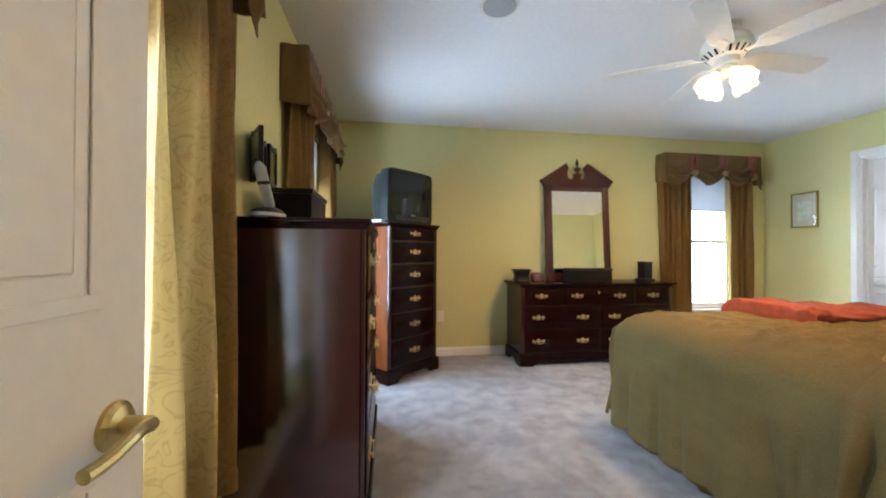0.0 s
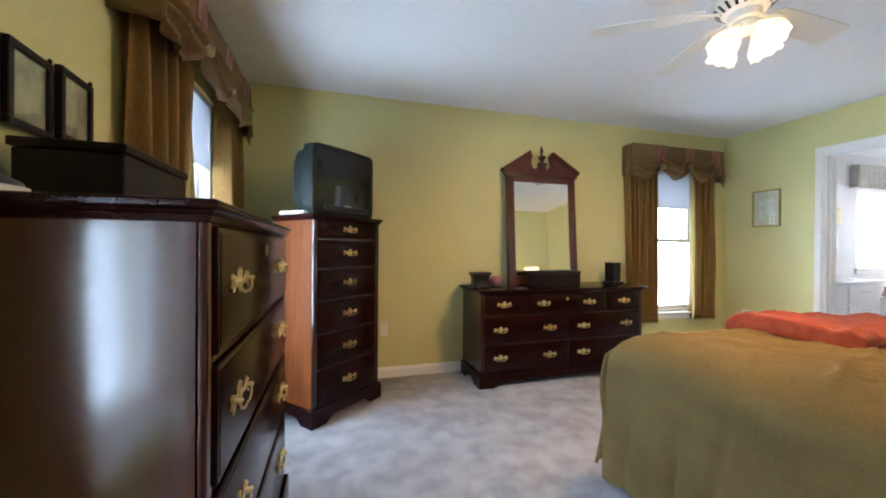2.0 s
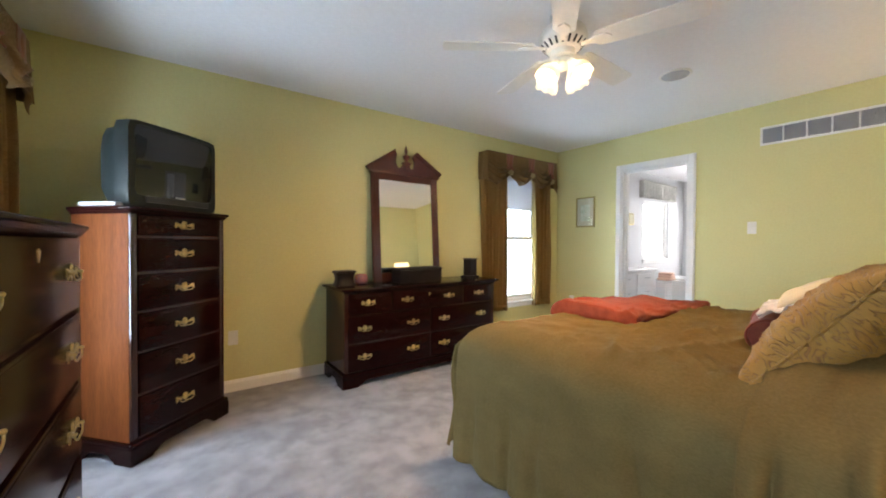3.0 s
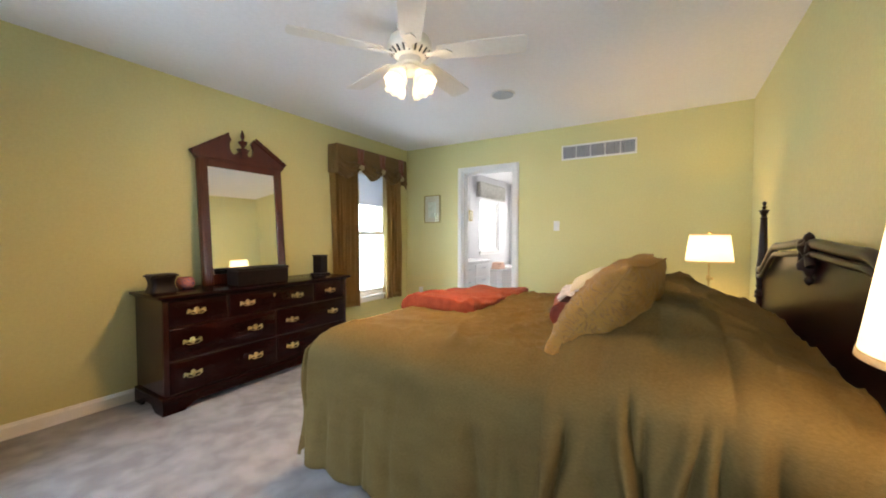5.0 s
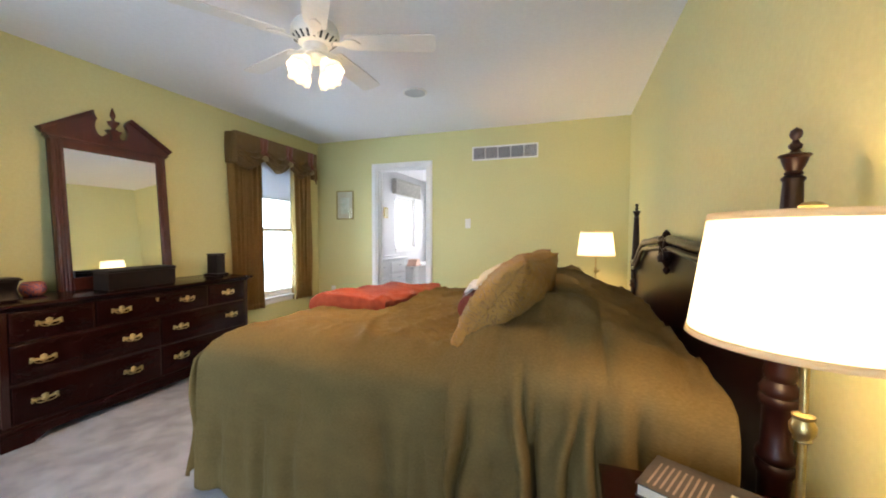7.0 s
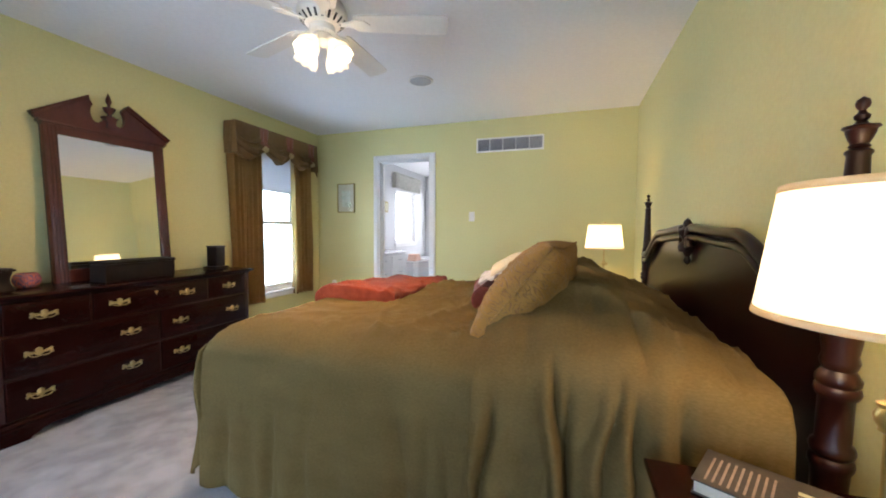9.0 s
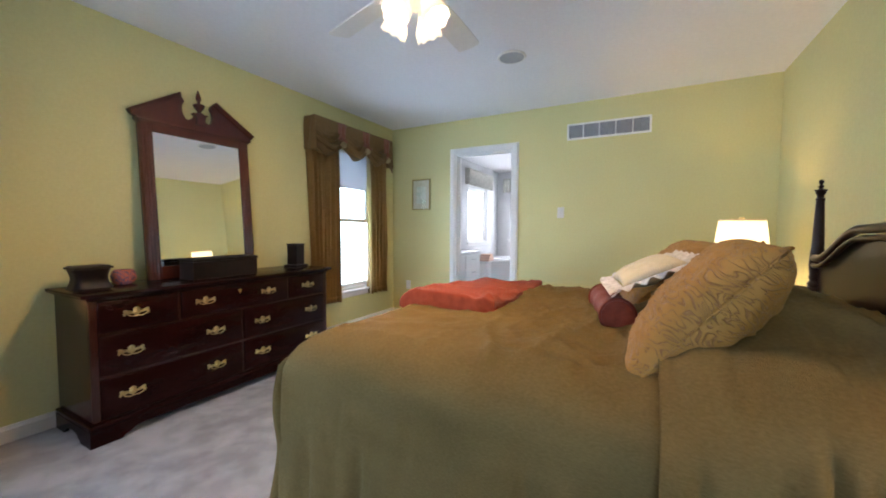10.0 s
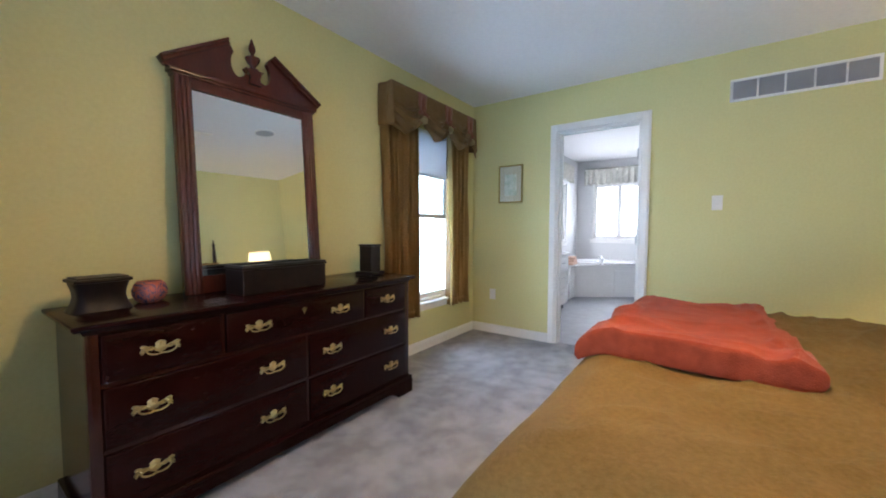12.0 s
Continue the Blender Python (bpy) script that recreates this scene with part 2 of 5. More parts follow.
BOOKPAGE = material("book_pages", (0.55, 0.50, 0.40), (0.66, 0.60, 0.50), 0.9, grain=200, patch=9, bump=0.1)
BOOKPRINT = material("book_print", (0.22, 0.16, 0.14), (0.32, 0.25, 0.22), 0.4, grain=60, patch=12, bump=0)
BOWLGLASS = damask("painted_glass", (0.45, 0.10, 0.05), (0.10, 0.09, 0.16), 0.05, 0.15)


# ---- mesh helpers ----
def part(name, bm, mat, parent=None, label="", smooth=None):
    """Links a bmesh as one mesh object."""
    me = bpy.data.meshes.new(name)
    bmesh.ops.recalc_face_normals(bm, faces=bm.faces)
    if smooth is not None:
        lim = radians(smooth)
        for f in bm.faces:
            f.smooth = True
        for e in bm.edges:
            e.smooth = len(e.link_faces) != 2 or e.calc_face_angle(0) < lim
    bm.to_mesh(me)
    bm.free()
    for m in (mat if isinstance(mat, (list, tuple)) else [mat]):
        me.materials.append(m)
    ob = new(name, me)
    ob.parent = parent
    if label:
        ob["label"] = label
    return ob


def root(name, label, category, m=None, group="", kind=""):
    ob = tagged(new(name), label, category, group, kind)
    if m is not None:
        ob.matrix_world = m
    return ob


def structure(ob, label, category):
    return tagged(ob, label, category, kind="structure")


def box(bm, lo, hi, bevel=0.0, seg=2):
    """An upright box between two corners."""
    c = [(a + b) / 2 for a, b in zip(lo, hi)]
    s = [abs(b - a) for a, b in zip(lo, hi)]
    g = bmesh.ops.create_cube(bm, size=1, matrix=Matrix.Translation(c) @ Matrix.Diagonal((*s, 1)))
    if bevel:
        es = list({e for v in g["verts"] for e in v.link_edges})
        bmesh.ops.bevel(bm, geom=es, offset=bevel, segments=seg, affect="EDGES", profile=0.6)
    return bm


def boxes(*rows, bevel=0.0):
    bm = bmesh.new()
    for lo, hi in rows:
        box(bm, lo, hi, bevel)
    return bm


def lathe(bm, profile, steps=24, m=None, cap=True):
    """Turns (radius, z) pairs round the z axis."""
    m = m or Matrix()
    rings = []
    for r, z in profile:
        rings.append([bm.verts.new(m @ Vector((r * math.cos(2 * math.pi * i / steps), r * math.sin(2 * math.pi * i / steps), z))) for i in range(steps)])
    for a, b in zip(rings, rings[1:]):
        for i in range(steps):
            bm.faces.new((a[i], a[(i + 1) % steps], b[(i + 1) % steps], b[i]))
    if cap:
        bm.faces.new(rings[0][::-1])
        bm.faces.new(rings[-1])
    return bm


def prism(bm, outline, depth, m):
    """A flat outline (x, z), made thick along y from 0 to depth, then placed by m."""
    a = [bm.verts.new(m @ Vector((x, 0, z))) for x, z in outline]
    b = [bm.verts.new(m @ Vector((x, depth, z))) for x, z in outline]
    bm.faces.new(a)
    bm.faces.new(b[::-1])
    for i in range(len(a)):
        j = (i + 1) % len(a)
        bm.faces.new((a[i], b[i], b[j], a[j]))
    return bm


def tube(bm, points, r, steps=8, closed=False):
    """A round bar along points."""
    pts = [Vector(p) for p in points]
    rings = []
    for i, p in enumerate(pts):
        d = (pts[min(i + 1, len(pts) - 1)] - pts[max(i - 1, 0)]).normalized()
        q = d.to_track_quat("Z", "Y")
        rings.append([bm.verts.new(p + q @ Vector((r * math.cos(2 * math.pi * k / steps), r * math.sin(2 * math.pi * k / steps), 0))) for k in range(steps)])
    for a, b in zip(rings, rings[1:]):
        for k in range(steps):
            bm.faces.new((a[k], a[(k + 1) % steps], b[(k + 1) % steps], b[k]))
    bm.faces.new(rings[0][::-1])
    bm.faces.new(rings[-1])
    return bm


def sheet(bm, f, nu, nv, closed_u=False):
    """A grid of f(u, v), u and v from 0 to 1."""
    g = [[bm.verts.new(f(i / nu, j / nv)) for j in range(nv + 1)] for i in range(nu + 1)]
    for i in range(nu):
        for j in range(nv):
            bm.faces.new((g[i][j], g[i + 1][j], g[i + 1][j + 1], g[i][j + 1]))
    return g


def thick(ob, t, offset=0.0):
    mod = ob.modifiers.new("thickness", "SOLIDIFY")
    mod.thickness, mod.offset = t, offset
    return ob


def smoothstep(a, b, x):
    t = min(1, max(0, (x - a) / (b - a)))
    return t * t * (3 - 2 * t)


def wobble(x, y, z, scale=1.0):
    return noise.noise(Vector((x, y, z)) * scale)


# ---- the room's shell ----
XW, XE, YS, YN, H = -0.12, 5.0, 0.36, 4.28, 2.445
TH = 0.14
BX, BYS = 9.05, 2.2     # the bathroom's far wall and near wall


def wall(name, axis, at, thickness, a0, a1, openings, mats, label, top=H):
    """A wall along x or y with openings (from, to, bottom, top) cut through it. mats: one material."""
    bm = bmesh.new()
    cuts = sorted({a0, a1, *[o[0] for o in openings], *[o[1] for o in openings]})
    for p, q in zip(cuts, cuts[1:]):
        spans = [(0, top)]
        for o in openings:
            if o[0] <= p + 1e-6 and q <= o[1] + 1e-6:
                spans = [(0, o[2]), (o[3], top)]
        for z0, z1 in spans:
            if z1 - z0 > 1e-4:
                if axis == "x":
                    box(bm, (p, min(at, at + thickness), z0), (q, max(at, at + thickness), z1))
                else:
                    box(bm, (min(at, at + thickness), p, z0), (max(at, at + thickness), q, z1))
    bmesh.ops.remove_doubles(bm, verts=bm.verts, dist=1e-5)
    return structure(part(name, bm, mats), label, "wall")


WIN_A, WIN_B, WIN_C = (0.50, 1.54, 0.44, 2.02), (2.92, 3.66, 0.44, 2.02), (3.87, 4.61, 0.44, 2.02)
WIN_D, WIN_E = (7.42, 8.38, 0.90, 1.97), (3.04, 3.98, 0.94, 2.0)
DOOR_Y = (2.64, 3.35)
ENTRY = (0.072, 0.86)

wall("wall_west", "y", XW, -TH, YS - 0.12, YN + TH, [WIN_A, WIN_B], PAINT, "yellow-green painted wall with two curtained windows")
wall("wall_north", "x", YN, TH, XW, XE, [WIN_C], PAINT, "yellow-green painted wall behind the dresser and mirror")
wall("wall_south", "x", YS, -0.12, XW, XE, [(*ENTRY, 0, 2.04)], PAINT, "yellow-green painted wall behind the headboard")
wall("wall_east", "y", XE, 0.12, YS - 0.12, YN + TH, [(*DOOR_Y, 0, 2.04)], PAINT, "yellow-green painted wall with the bathroom doorway")
structure(part("floor", boxes(((XW - TH, YS - 0.12, -0.12), (XE + 0.06, YN + TH, 0.0))), CARPET), "grey-beige cut-pile carpet with brushed marks", "carpet")
structure(part("ceiling", boxes(((XW - TH, YS - 0.12, H), (XE + 0.12, YN + TH, H + 0.12))), CEILING), "plain white painted flat ceiling", "ceiling")

# the hall behind the entry
wall("wall_hall_west", "y", -0.35, -0.1, -1.6, 0.24, [], PAINT, "plain painted hall wall")
wall("wall_hall_east", "y", 1.3, 0.1, -1.6, 0.24, [], PAINT, "plain painted hall wall")
wall("wall_hall_south", "x", -1.6, -0.1, -0.45, 1.4, [], PAINT, "plain painted hall wall")
structure(part("hall_floor", boxes(((-0.45, -1.7, -0.12), (1.4, 0.24, -0.002))), CARPET), "grey-beige hall carpet", "carpet")
structure(part("hall_ceiling", boxes(((-0.45, -1.7, H), (1.4, 0.24, H + 0.12))), CEILING), "white hall ceiling", "ceiling")

# bathroom shell
wall("wall_bath_north", "x", YN, TH, XE + 0.12, BX + TH, [WIN_D], BATHWALL, "pale grey bathroom wall with a window")
wall("wall_bath_east", "y", BX, TH, BYS - 0.1, YN, [WIN_E], BATHWALL, "pale grey bathroom wall with a two-pane window")
wall("wall_bath_south", "x", BYS, -0.1, XE + 0.12, BX, [], BATHWALL, "pale grey bathroom wall")
wall("wall_bath_west", "y", XE + 0.122, 0.012, BYS, YN, [(*DOOR_Y, 0, 2.04)], BATHWALL, "pale grey bathroom side of the doorway wall")
structure(part("bath_floor", boxes(((XE + 0.06, BYS - 0.1, -0.12), (BX + TH, YN + TH, -0.003))), VINYL), "grey vinyl bathroom floor", "floor")
structure(part("bath_ceiling", boxes(((XE + 0.12, BYS - 0.1, H), (BX + TH, YN + TH, H + 0.12))), CEILING), "white bathroom ceiling", "ceiling")


def baseboard(rows):
    for lo, hi, n in rows:
        bm = bmesh.new()
        x0, y0, x1, y1 = *lo, *hi
        nx, ny = n
        prof = [(0, 0), (0.014, 0), (0.014, 0.068), (0.008, 0.080), (0.006, 0.088), (0, 0.090)]
        d = Vector((x1 - x0, y1 - y0, 0))
        ring = []
        for base in (Vector((x0, y0, 0)), Vector((x0, y0, 0)) + d):
            ring.append([bm.verts.new(base + Vector((nx * p, ny * p, z))) for p, z in prof])
        for i in range(len(prof)):
            j = (i + 1) % len(prof)
            bm.faces.new((ring[0][i], ring[1][i], ring[1][j], ring[0][j]))
        bm.faces.new(ring[0])
        bm.faces.new(ring[1][::-1])
        structure(part("baseboard", bm, TRIM), "white painted moulded baseboard", "baseboard")


baseboard([
    ((XW, YN), (XE, YN), (0, -1)),
    ((XW, YS), (XW, YN - 0.015), (1, 0)),
    ((XE, 3.424), (XE, YN - 0.015), (-1, 0)),
    ((XE, YS), (XE, 2.566), (-1, 0)),
    ((0.945, YS), (XE - 0.015, YS), (0, 1)),
])


def casing(name, axis, at, out, a0, a1, top, label, width=0.07):
    """Moulded door casing round an opening, on the face at, standing out towards out."""
    r = root(name, label, "door frame", kind="structure")
    for piece, (p, q, z0, z1) in (("jamb_trim", (a0 - width, a0, 0, top + width)), ("jamb_trim", (a1, a1 + width, 0, top + width)), ("head_trim", (a0, a1, top, top + width))):
        bm = bmesh.new()
        for inset, t in ((0.0, 0.012), (0.012, 0.019)):
            if piece == "jamb_trim":
                u0, u1, w0, w1 = p + inset, q - inset * 0.3, z0, z1 - inset
            else:
                u0, u1, w0, w1 = p, q, z0 + inset * 0.3, z1 - inset
            if axis == "y":
                box(bm, (min(at, at + out * t), u0, w0), (max(at, at + out * t), u1, w1), 0.003, 1)
            else:
                box(bm, (u0, min(at, at + out * t), w0), (u1, max(at, at + out * t), w1), 0.003, 1)
        part(piece, bm, TRIM, r)
    return r


def lining(name, axis, at0, at1, a0, a1, top, label):
    r = root(name, label, "door frame", kind="structure")
    for piece, p, q, z0, z1 in (("jamb", a0 - 0.002, a0 + 0.016, 0.001, top), ("jamb", a1 - 0.016, a1 + 0.002, 0.001, top), ("head", a0 + 0.016, a1 - 0.016, top - 0.016, top + 0.002)):
        bm = bmesh.new()
        mid = (at0 + at1) / 2
        for lo, hi, extra in ((at0, at1, 0.0), (mid - 0.02, mid + 0.02, 0.011)):
            p1, q1, z2 = p, q, z0
            if extra:
                if piece == "head":
                    z2 = z0 - extra
                elif p < (a0 + a1) / 2 - 0.1:
                    q1 = q + extra
                else:
                    p1 = p - extra
            if axis == "y":
                box(bm, (lo, p1, z2), (hi, q1, z1 - (0.001 if extra else 0)))
            else:
                box(bm, (p1, lo, z2), (q1, hi, z1 - (0.001 if extra else 0)))
        part(piece, bm, TRIM, r)
    return r


casing("bath_door_casing", "y", XE, -1, *DOOR_Y, 2.04, "white painted moulded casing round the bathroom doorway")
casing("entry_door_casing", "x", YS, 1, *ENTRY, 2.04, "white painted moulded casing round the entry doorway")
jl = lining("bath_door_lining", "y", XE - 0.001, XE + 0.135, *DOOR_Y, 2.04, "white painted door lining with brass hinges")
for z in (0.28, 1.04, 1.78):
    bm = bmesh.new()
    box(bm, (XE + 0.062, 2.655, z - 0.045), (XE + 0.112, 2.668, z + 0.045), 0.001, 1)
    lathe(bm, [(0.009, z - 0.048), (0.009, z + 0.048)], 10, Matrix.Translation((XE + 0.112, 2.676, 0)))
    part("hinge", bm, GRILLE, jl, "dull metal butt hinge")
lining("entry_door_lining", "x", YS - 0.13, YS + 0.001, *ENTRY, 2.04, "white painted entry door lining")


def entry_door():
    """The entry door, opened against the window wall."""
    w, h, t = 0.645, 2.02, 0.036
    r = root("door_1", "cream painted panelled door standing open with brass lever", "door", pose(0.074, YS + 0.004, 0.008, 0, 0, 90.0), kind="structure")
    bm = boxes(((0, -t, 0), (w, 0, h)), bevel=0.002)
    part("leaf", bm, DOORPAINT, r)
    for x0, x1 in ((0.09, 0.29), (0.355, 0.555)):
        for z0, z1 in ((0.18, 0.82), (1.02, 1.58), (1.66, 1.9)):
            for side in (0.0, -t):
                bm = bmesh.new()
                s = 1 if side == 0.0 else -1
                for a, b, c, d in ((x0, x1, z0, z0 + 0.02), (x0, x1, z1 - 0.02, z1), (x0, x0 + 0.02, z0 + 0.02, z1 - 0.02), (x1 - 0.02, x1, z0 + 0.02, z1 - 0.02)):
                    box(bm, (a, side, c), (b, side + s * 0.0035, d), 0.001, 1)
                box(bm, (x0 + 0.045, side, z0 + 0.045), (x1 - 0.045, side + s * 0.005, z1 - 0.045), 0.004, 1)
                part("panel_moulding", bm, DOORPAINT, r)
    for side, s in ((-t, -1), (0.0, 1)):
        bm = bmesh.new()
        m = Matrix.Translation((w - 0.065, side, 0.86)) @ Euler((radians(-90 * s), 0, 0)).to_matrix().to_4x4()
        lathe(bm, [(0.032, 0), (0.032, 0.006), (0.026, 0.012), (0.012, 0.016), (0.011, 0.05)], 20, m)
        tube(bm, [(w - 0.065 + 0.0 - k * 0.016, side + s * (0.048 + 0.006 * math.sin(k * 0.5)), 0.86 + 0.006 * math.sin(k * 0.7)) for k in range(8)], 0.009, 10)
        part("lever_handle", bm, BRASS, r, "polished brass lever handle")


entry_door()


# ---- windows ----
def window(name, axis, at, out, o, label, sash=True, shade=True, panes=1):
    """A window set in the opening o = (from, to, bottom, top); out: the way outdoors, +1 or -1."""
    r = root(name, label, "window", kind="structure")
    a0, a1, z0, z1 = o

    def put(bm, p, q, lo, hi, d0, d1, bev=0.003):
        e0, e1 = sorted((at + out * d0, at + out * d1))
        if axis == "y":
            box(bm, (e0, p, lo), (e1, q, hi), bev, 1)
        else:
            box(bm, (p, e0, lo), (q, e1, hi), bev, 1)

    bm = bmesh.new()
    for p, q, lo, hi in ((a0 - 0.001, a0 + 0.03, z0, z1), (a1 - 0.03, a1 + 0.001, z0, z1), (a0 + 0.03, a1 - 0.03, z1 - 0.03, z1), (a0 + 0.03, a1 - 0.03, z0, z0 + 0.03)):
        put(bm, p, q, lo, hi, 0.02, TH + 0.004)
    part("window_frame", bm, TRIM, r)
    bm = bmesh.new()
    put(bm, a0 - 0.05, a1 + 0.05, z0 - 0.022, z0 + 0.002, -0.035, 0.03, 0.006)
    put(bm, a0 - 0.03, a1 + 0.03, z0 - 0.075, z0 - 0.022, -0.014, 0.0, 0.003)
    part("window_sill", bm, TRIM, r)
    mid = (z0 + z1) / 2 + 0.03
    halves = [(z0 + 0.03, mid, 0.045), (mid - 0.035, z1 - 0.03, 0.085)] if sash else [(z0 + 0.03, z1 - 0.03, 0.06)]
    for lo, hi, d in halves:
        for k in range(panes):
            b0 = a0 + 0.03 + (a1 - a0 - 0.06) * k / panes
            b1 = a0 + 0.03 + (a1 - a0 - 0.06) * (k + 1) / panes
            bm = bmesh.new()
            for p, q, l, h in ((b0, b0 + 0.04, lo, hi), (b1 - 0.04, b1, lo, hi), (b0 + 0.04, b1 - 0.04, lo, lo + 0.04), (b0 + 0.04, b1 - 0.04, hi - 0.04, hi)):
                put(bm, p, q, l, h, d, d + 0.034)
            sh = part("sash", bm, TRIM, r)
            bm = bmesh.new()
            put(bm, b0 + 0.038, b1 - 0.038, lo + 0.038, hi - 0.038, d + 0.014, d + 0.018, 0)
            g = part("pane", bm, PANE, sh)
            g.visible_shadow = False
    if shade:
        bm = bmesh.new()
        put(bm, a0 + 0.035, a1 - 0.035, 1.62, z1 - 0.03, 0.024, 0.0265, 0)
        put(bm, a0 + 0.035, a1 - 0.035, 1.60, 1.625, 0.021, 0.030, 0.002)
        part("roller_shade", bm, SHADEWHITE, r, "white roller shade pulled part way down")
    return r


window("window_1", "y", XW, -1, WIN_A, "white sash window behind gold curtains")
window("window_2", "y", XW, -1, WIN_B, "white sash window behind gold curtains")
window("window_3", "x", YN, 1, WIN_C, "white sash window with half-drawn roller shade")
window("window_4", "x", YN, 1, WIN_D, "white bathroom window above the tub", sash=False, shade=False)
window("window_5", "y", BX, 1, WIN_E, "white two-pane bathroom window", sash=False, shade=False, panes=2)


# ---- curtains and valances: local x along the wall, y into the room, z up ----
def curtain(w, top, bottom, folds, seed, m, label, flare=0.0, edge=0.0):
    bm = bmesh.new()
    depth = 0.050

    def f(u, v):
        z = top + (bottom - top) * v
        spread = 1 + flare * v
        wave = math.sin(u * folds * 2 * math.pi + 0.8 * math.sin(v * 2 + seed)) * depth * (0.75 + 0.35 * v)
        wave += 0.35 * depth * math.sin(u * folds * 4.3 * math.pi + seed + v) + 0.4 * depth * wobble(u * folds * 1.3, v * 0.8, seed + 9)
        x = w * (0.5 + (u - 0.5) * spread) + 0.012 * wobble(u * 3, v * 2, seed)
        return Vector((x, 0.055 + wave + 0.01 * wobble(u * 4, v * 3, seed + 5), z + 0.004 * math.sin(u * 30 + seed)))

    sheet(bm, f, 96, 40)
    r = root("curtain", label, "curtain", m, "gold curtain panels")
    thick(part("panel", bm, GOLDCLOTH, r, smooth=180), 0.003)
    bm = bmesh.new()

    def hem(u, v):
        p = f(u, 1 - 0.035 * (1 - v))
        return p + Vector((0, 0.004, 0))

    sheet(bm, hem, 96, 1)
    thick(part("hem", bm, GOLDCLOTH, r, smooth=180), 0.004)
    # added pale strip: the window's light on the curtain edge, put into its colour
    if edge:
        bm = bmesh.new()
        sheet(bm, lambda u, v: f(0.0, v) + Vector((-edge * u * (0.8 + 0.3 * v), 0.012 * math.sin(u * 3 + v * 5), 0)), 8, 40)
        thick(part("lining", bm, LINING_LIT_EDGE, r, "pale strip added along the edge for the daylight on it", smooth=180), 0.003)
    return r


def valance(w, m, label, seed):
    """A boarded valance: gathered swags, hanging tails at both ends and rust bands between."""
    top, depth = 2.235, 0.15
    r = root("valance", label, "valance", m, "window valances")
    part("board", boxes(((0, 0.002, top - 0.02), (w, depth - 0.006, top - 0.002)), bevel=0.002), VALCLOTH, r)

    def drop(u):
        # scalloped lower edge, deeper at the two ends
        ends = max(smoothstep(0.20, 0.0, u), smoothstep(0.80, 1.0, u))
        sw = abs(math.sin(math.pi * (u * 3.25 + 0.05)))
        return 0.215 + 0.07 * ends + 0.135 * sw ** 0.75 + 0.008 * math.sin(u * 40 + seed)

    def front(u, v):
        d = drop(u) * v
        fold = math.sin(u * 26 * math.pi + 2.5 * math.sin(math.pi * u * 3.25) * v + seed)
        sw = abs(math.sin(math.pi * (u * 3.25 + 0.05)))
        # crescent folds that hang between the catches
        swag = 1 - 2 * abs(math.sin((d - 0.135 * sw ** 0.8 + 0.020 * wobble(u * 7, v * 2, seed + 3)) * math.pi / 0.066)) ** 0.8
        # the lower part balloons out between the catches and turns under at the hem
        ends = smoothstep(1.0, 0.93, u) * smoothstep(0.0, 0.04, u)
        balloon = 0.072 * ends * sw * smoothstep(0.35, 0.80, v) * (1 - 0.7 * smoothstep(0.86, 1.0, v))
        pleat = -0.030 * (1 - smoothstep(0.0, 0.16, sw)) * smoothstep(0.0, 0.5, v)
        lift = 0.004 * fold * v + 0.026 * ends * swag * smoothstep(0.30, 0.65, v) * smoothstep(0.0, 0.35, sw) + balloon + pleat
        return Vector((u * w, depth + lift + 0.012 * wobble(u * 9, v * 4, seed) * v, top - d))

    bm = bmesh.new()
    sheet(bm, front, 150, 48)
    thick(part("swag", bm, VALCLOTH, r, smooth=180), 0.004)
    for side in (0, 1):
        bm = bmesh.new()

        def ret(u, v):
            return Vector((side * w + (0.006 if side else -0.006) * math.sin(u * 9 + v * 3), 0.002 + (depth + 0.02 * v) * u, top - (0.315 + 0.02 * u) * v))

        sheet(bm, ret, 12, 12)
        thick(part("return", bm, VALCLOTH, r, smooth=180), 0.004)
    for c in (0.29, 0.60, 0.905):
        bm = bmesh.new()

        def band(u, v):
            uu = c + (u - 0.5) * (0.095 - 0.03 * v)
            return front(uu, v * 0.86) + Vector((0, 0.006, 0))

        sheet(bm, band, 14, 24)
        thick(part("band", bm, RUST, r, "rust-red gathered band", smooth=180), 0.003)
    for c in (0.285, 0.595, 0.90):
        # the bunched knots where the swags are caught up
        bm = bmesh.new()
        p0 = front(c, 0.93) + Vector((0, 0.025, 0))
        for k in range(5):
            a = k * 1.257 + seed
            ctr = p0 + Vector((0.022 * math.cos(a), 0.003 * k, 0.018 * math.sin(a)))

            def petal(u, v):
                t = 2 * math.pi * u
                rr = 0.016 * (0.4 + 0.6 * v) * (1 + 0.2 * math.sin(3 * t + k))
                return ctr + Vector((rr * math.cos(t) * 1.1, 0.022 * (1 - v * v), rr * math.sin(t)))

            sheet(bm, petal, 14, 4)
        thick(part("rosette", bm, LINING_LIT_EDGE, r, "bunched pale-lined cloth knot", smooth=180), 0.003)
    return r


def west(y0):
    """Local x runs along +y on the west wall, local y into the room."""
    return Matrix.Translation((XW, y0, 0)) @ Matrix(((0, 1, 0, 0), (1, 0, 0, 0), (0, 0, 1, 0), (0, 0, 0, 1)))


def north(x0):
    return Matrix.Translation((x0, YN, 0)) @ Matrix(((1, 0, 0, 0), (0, -1, 0, 0), (0, 0, 1, 0), (0, 0, 0, 1)))


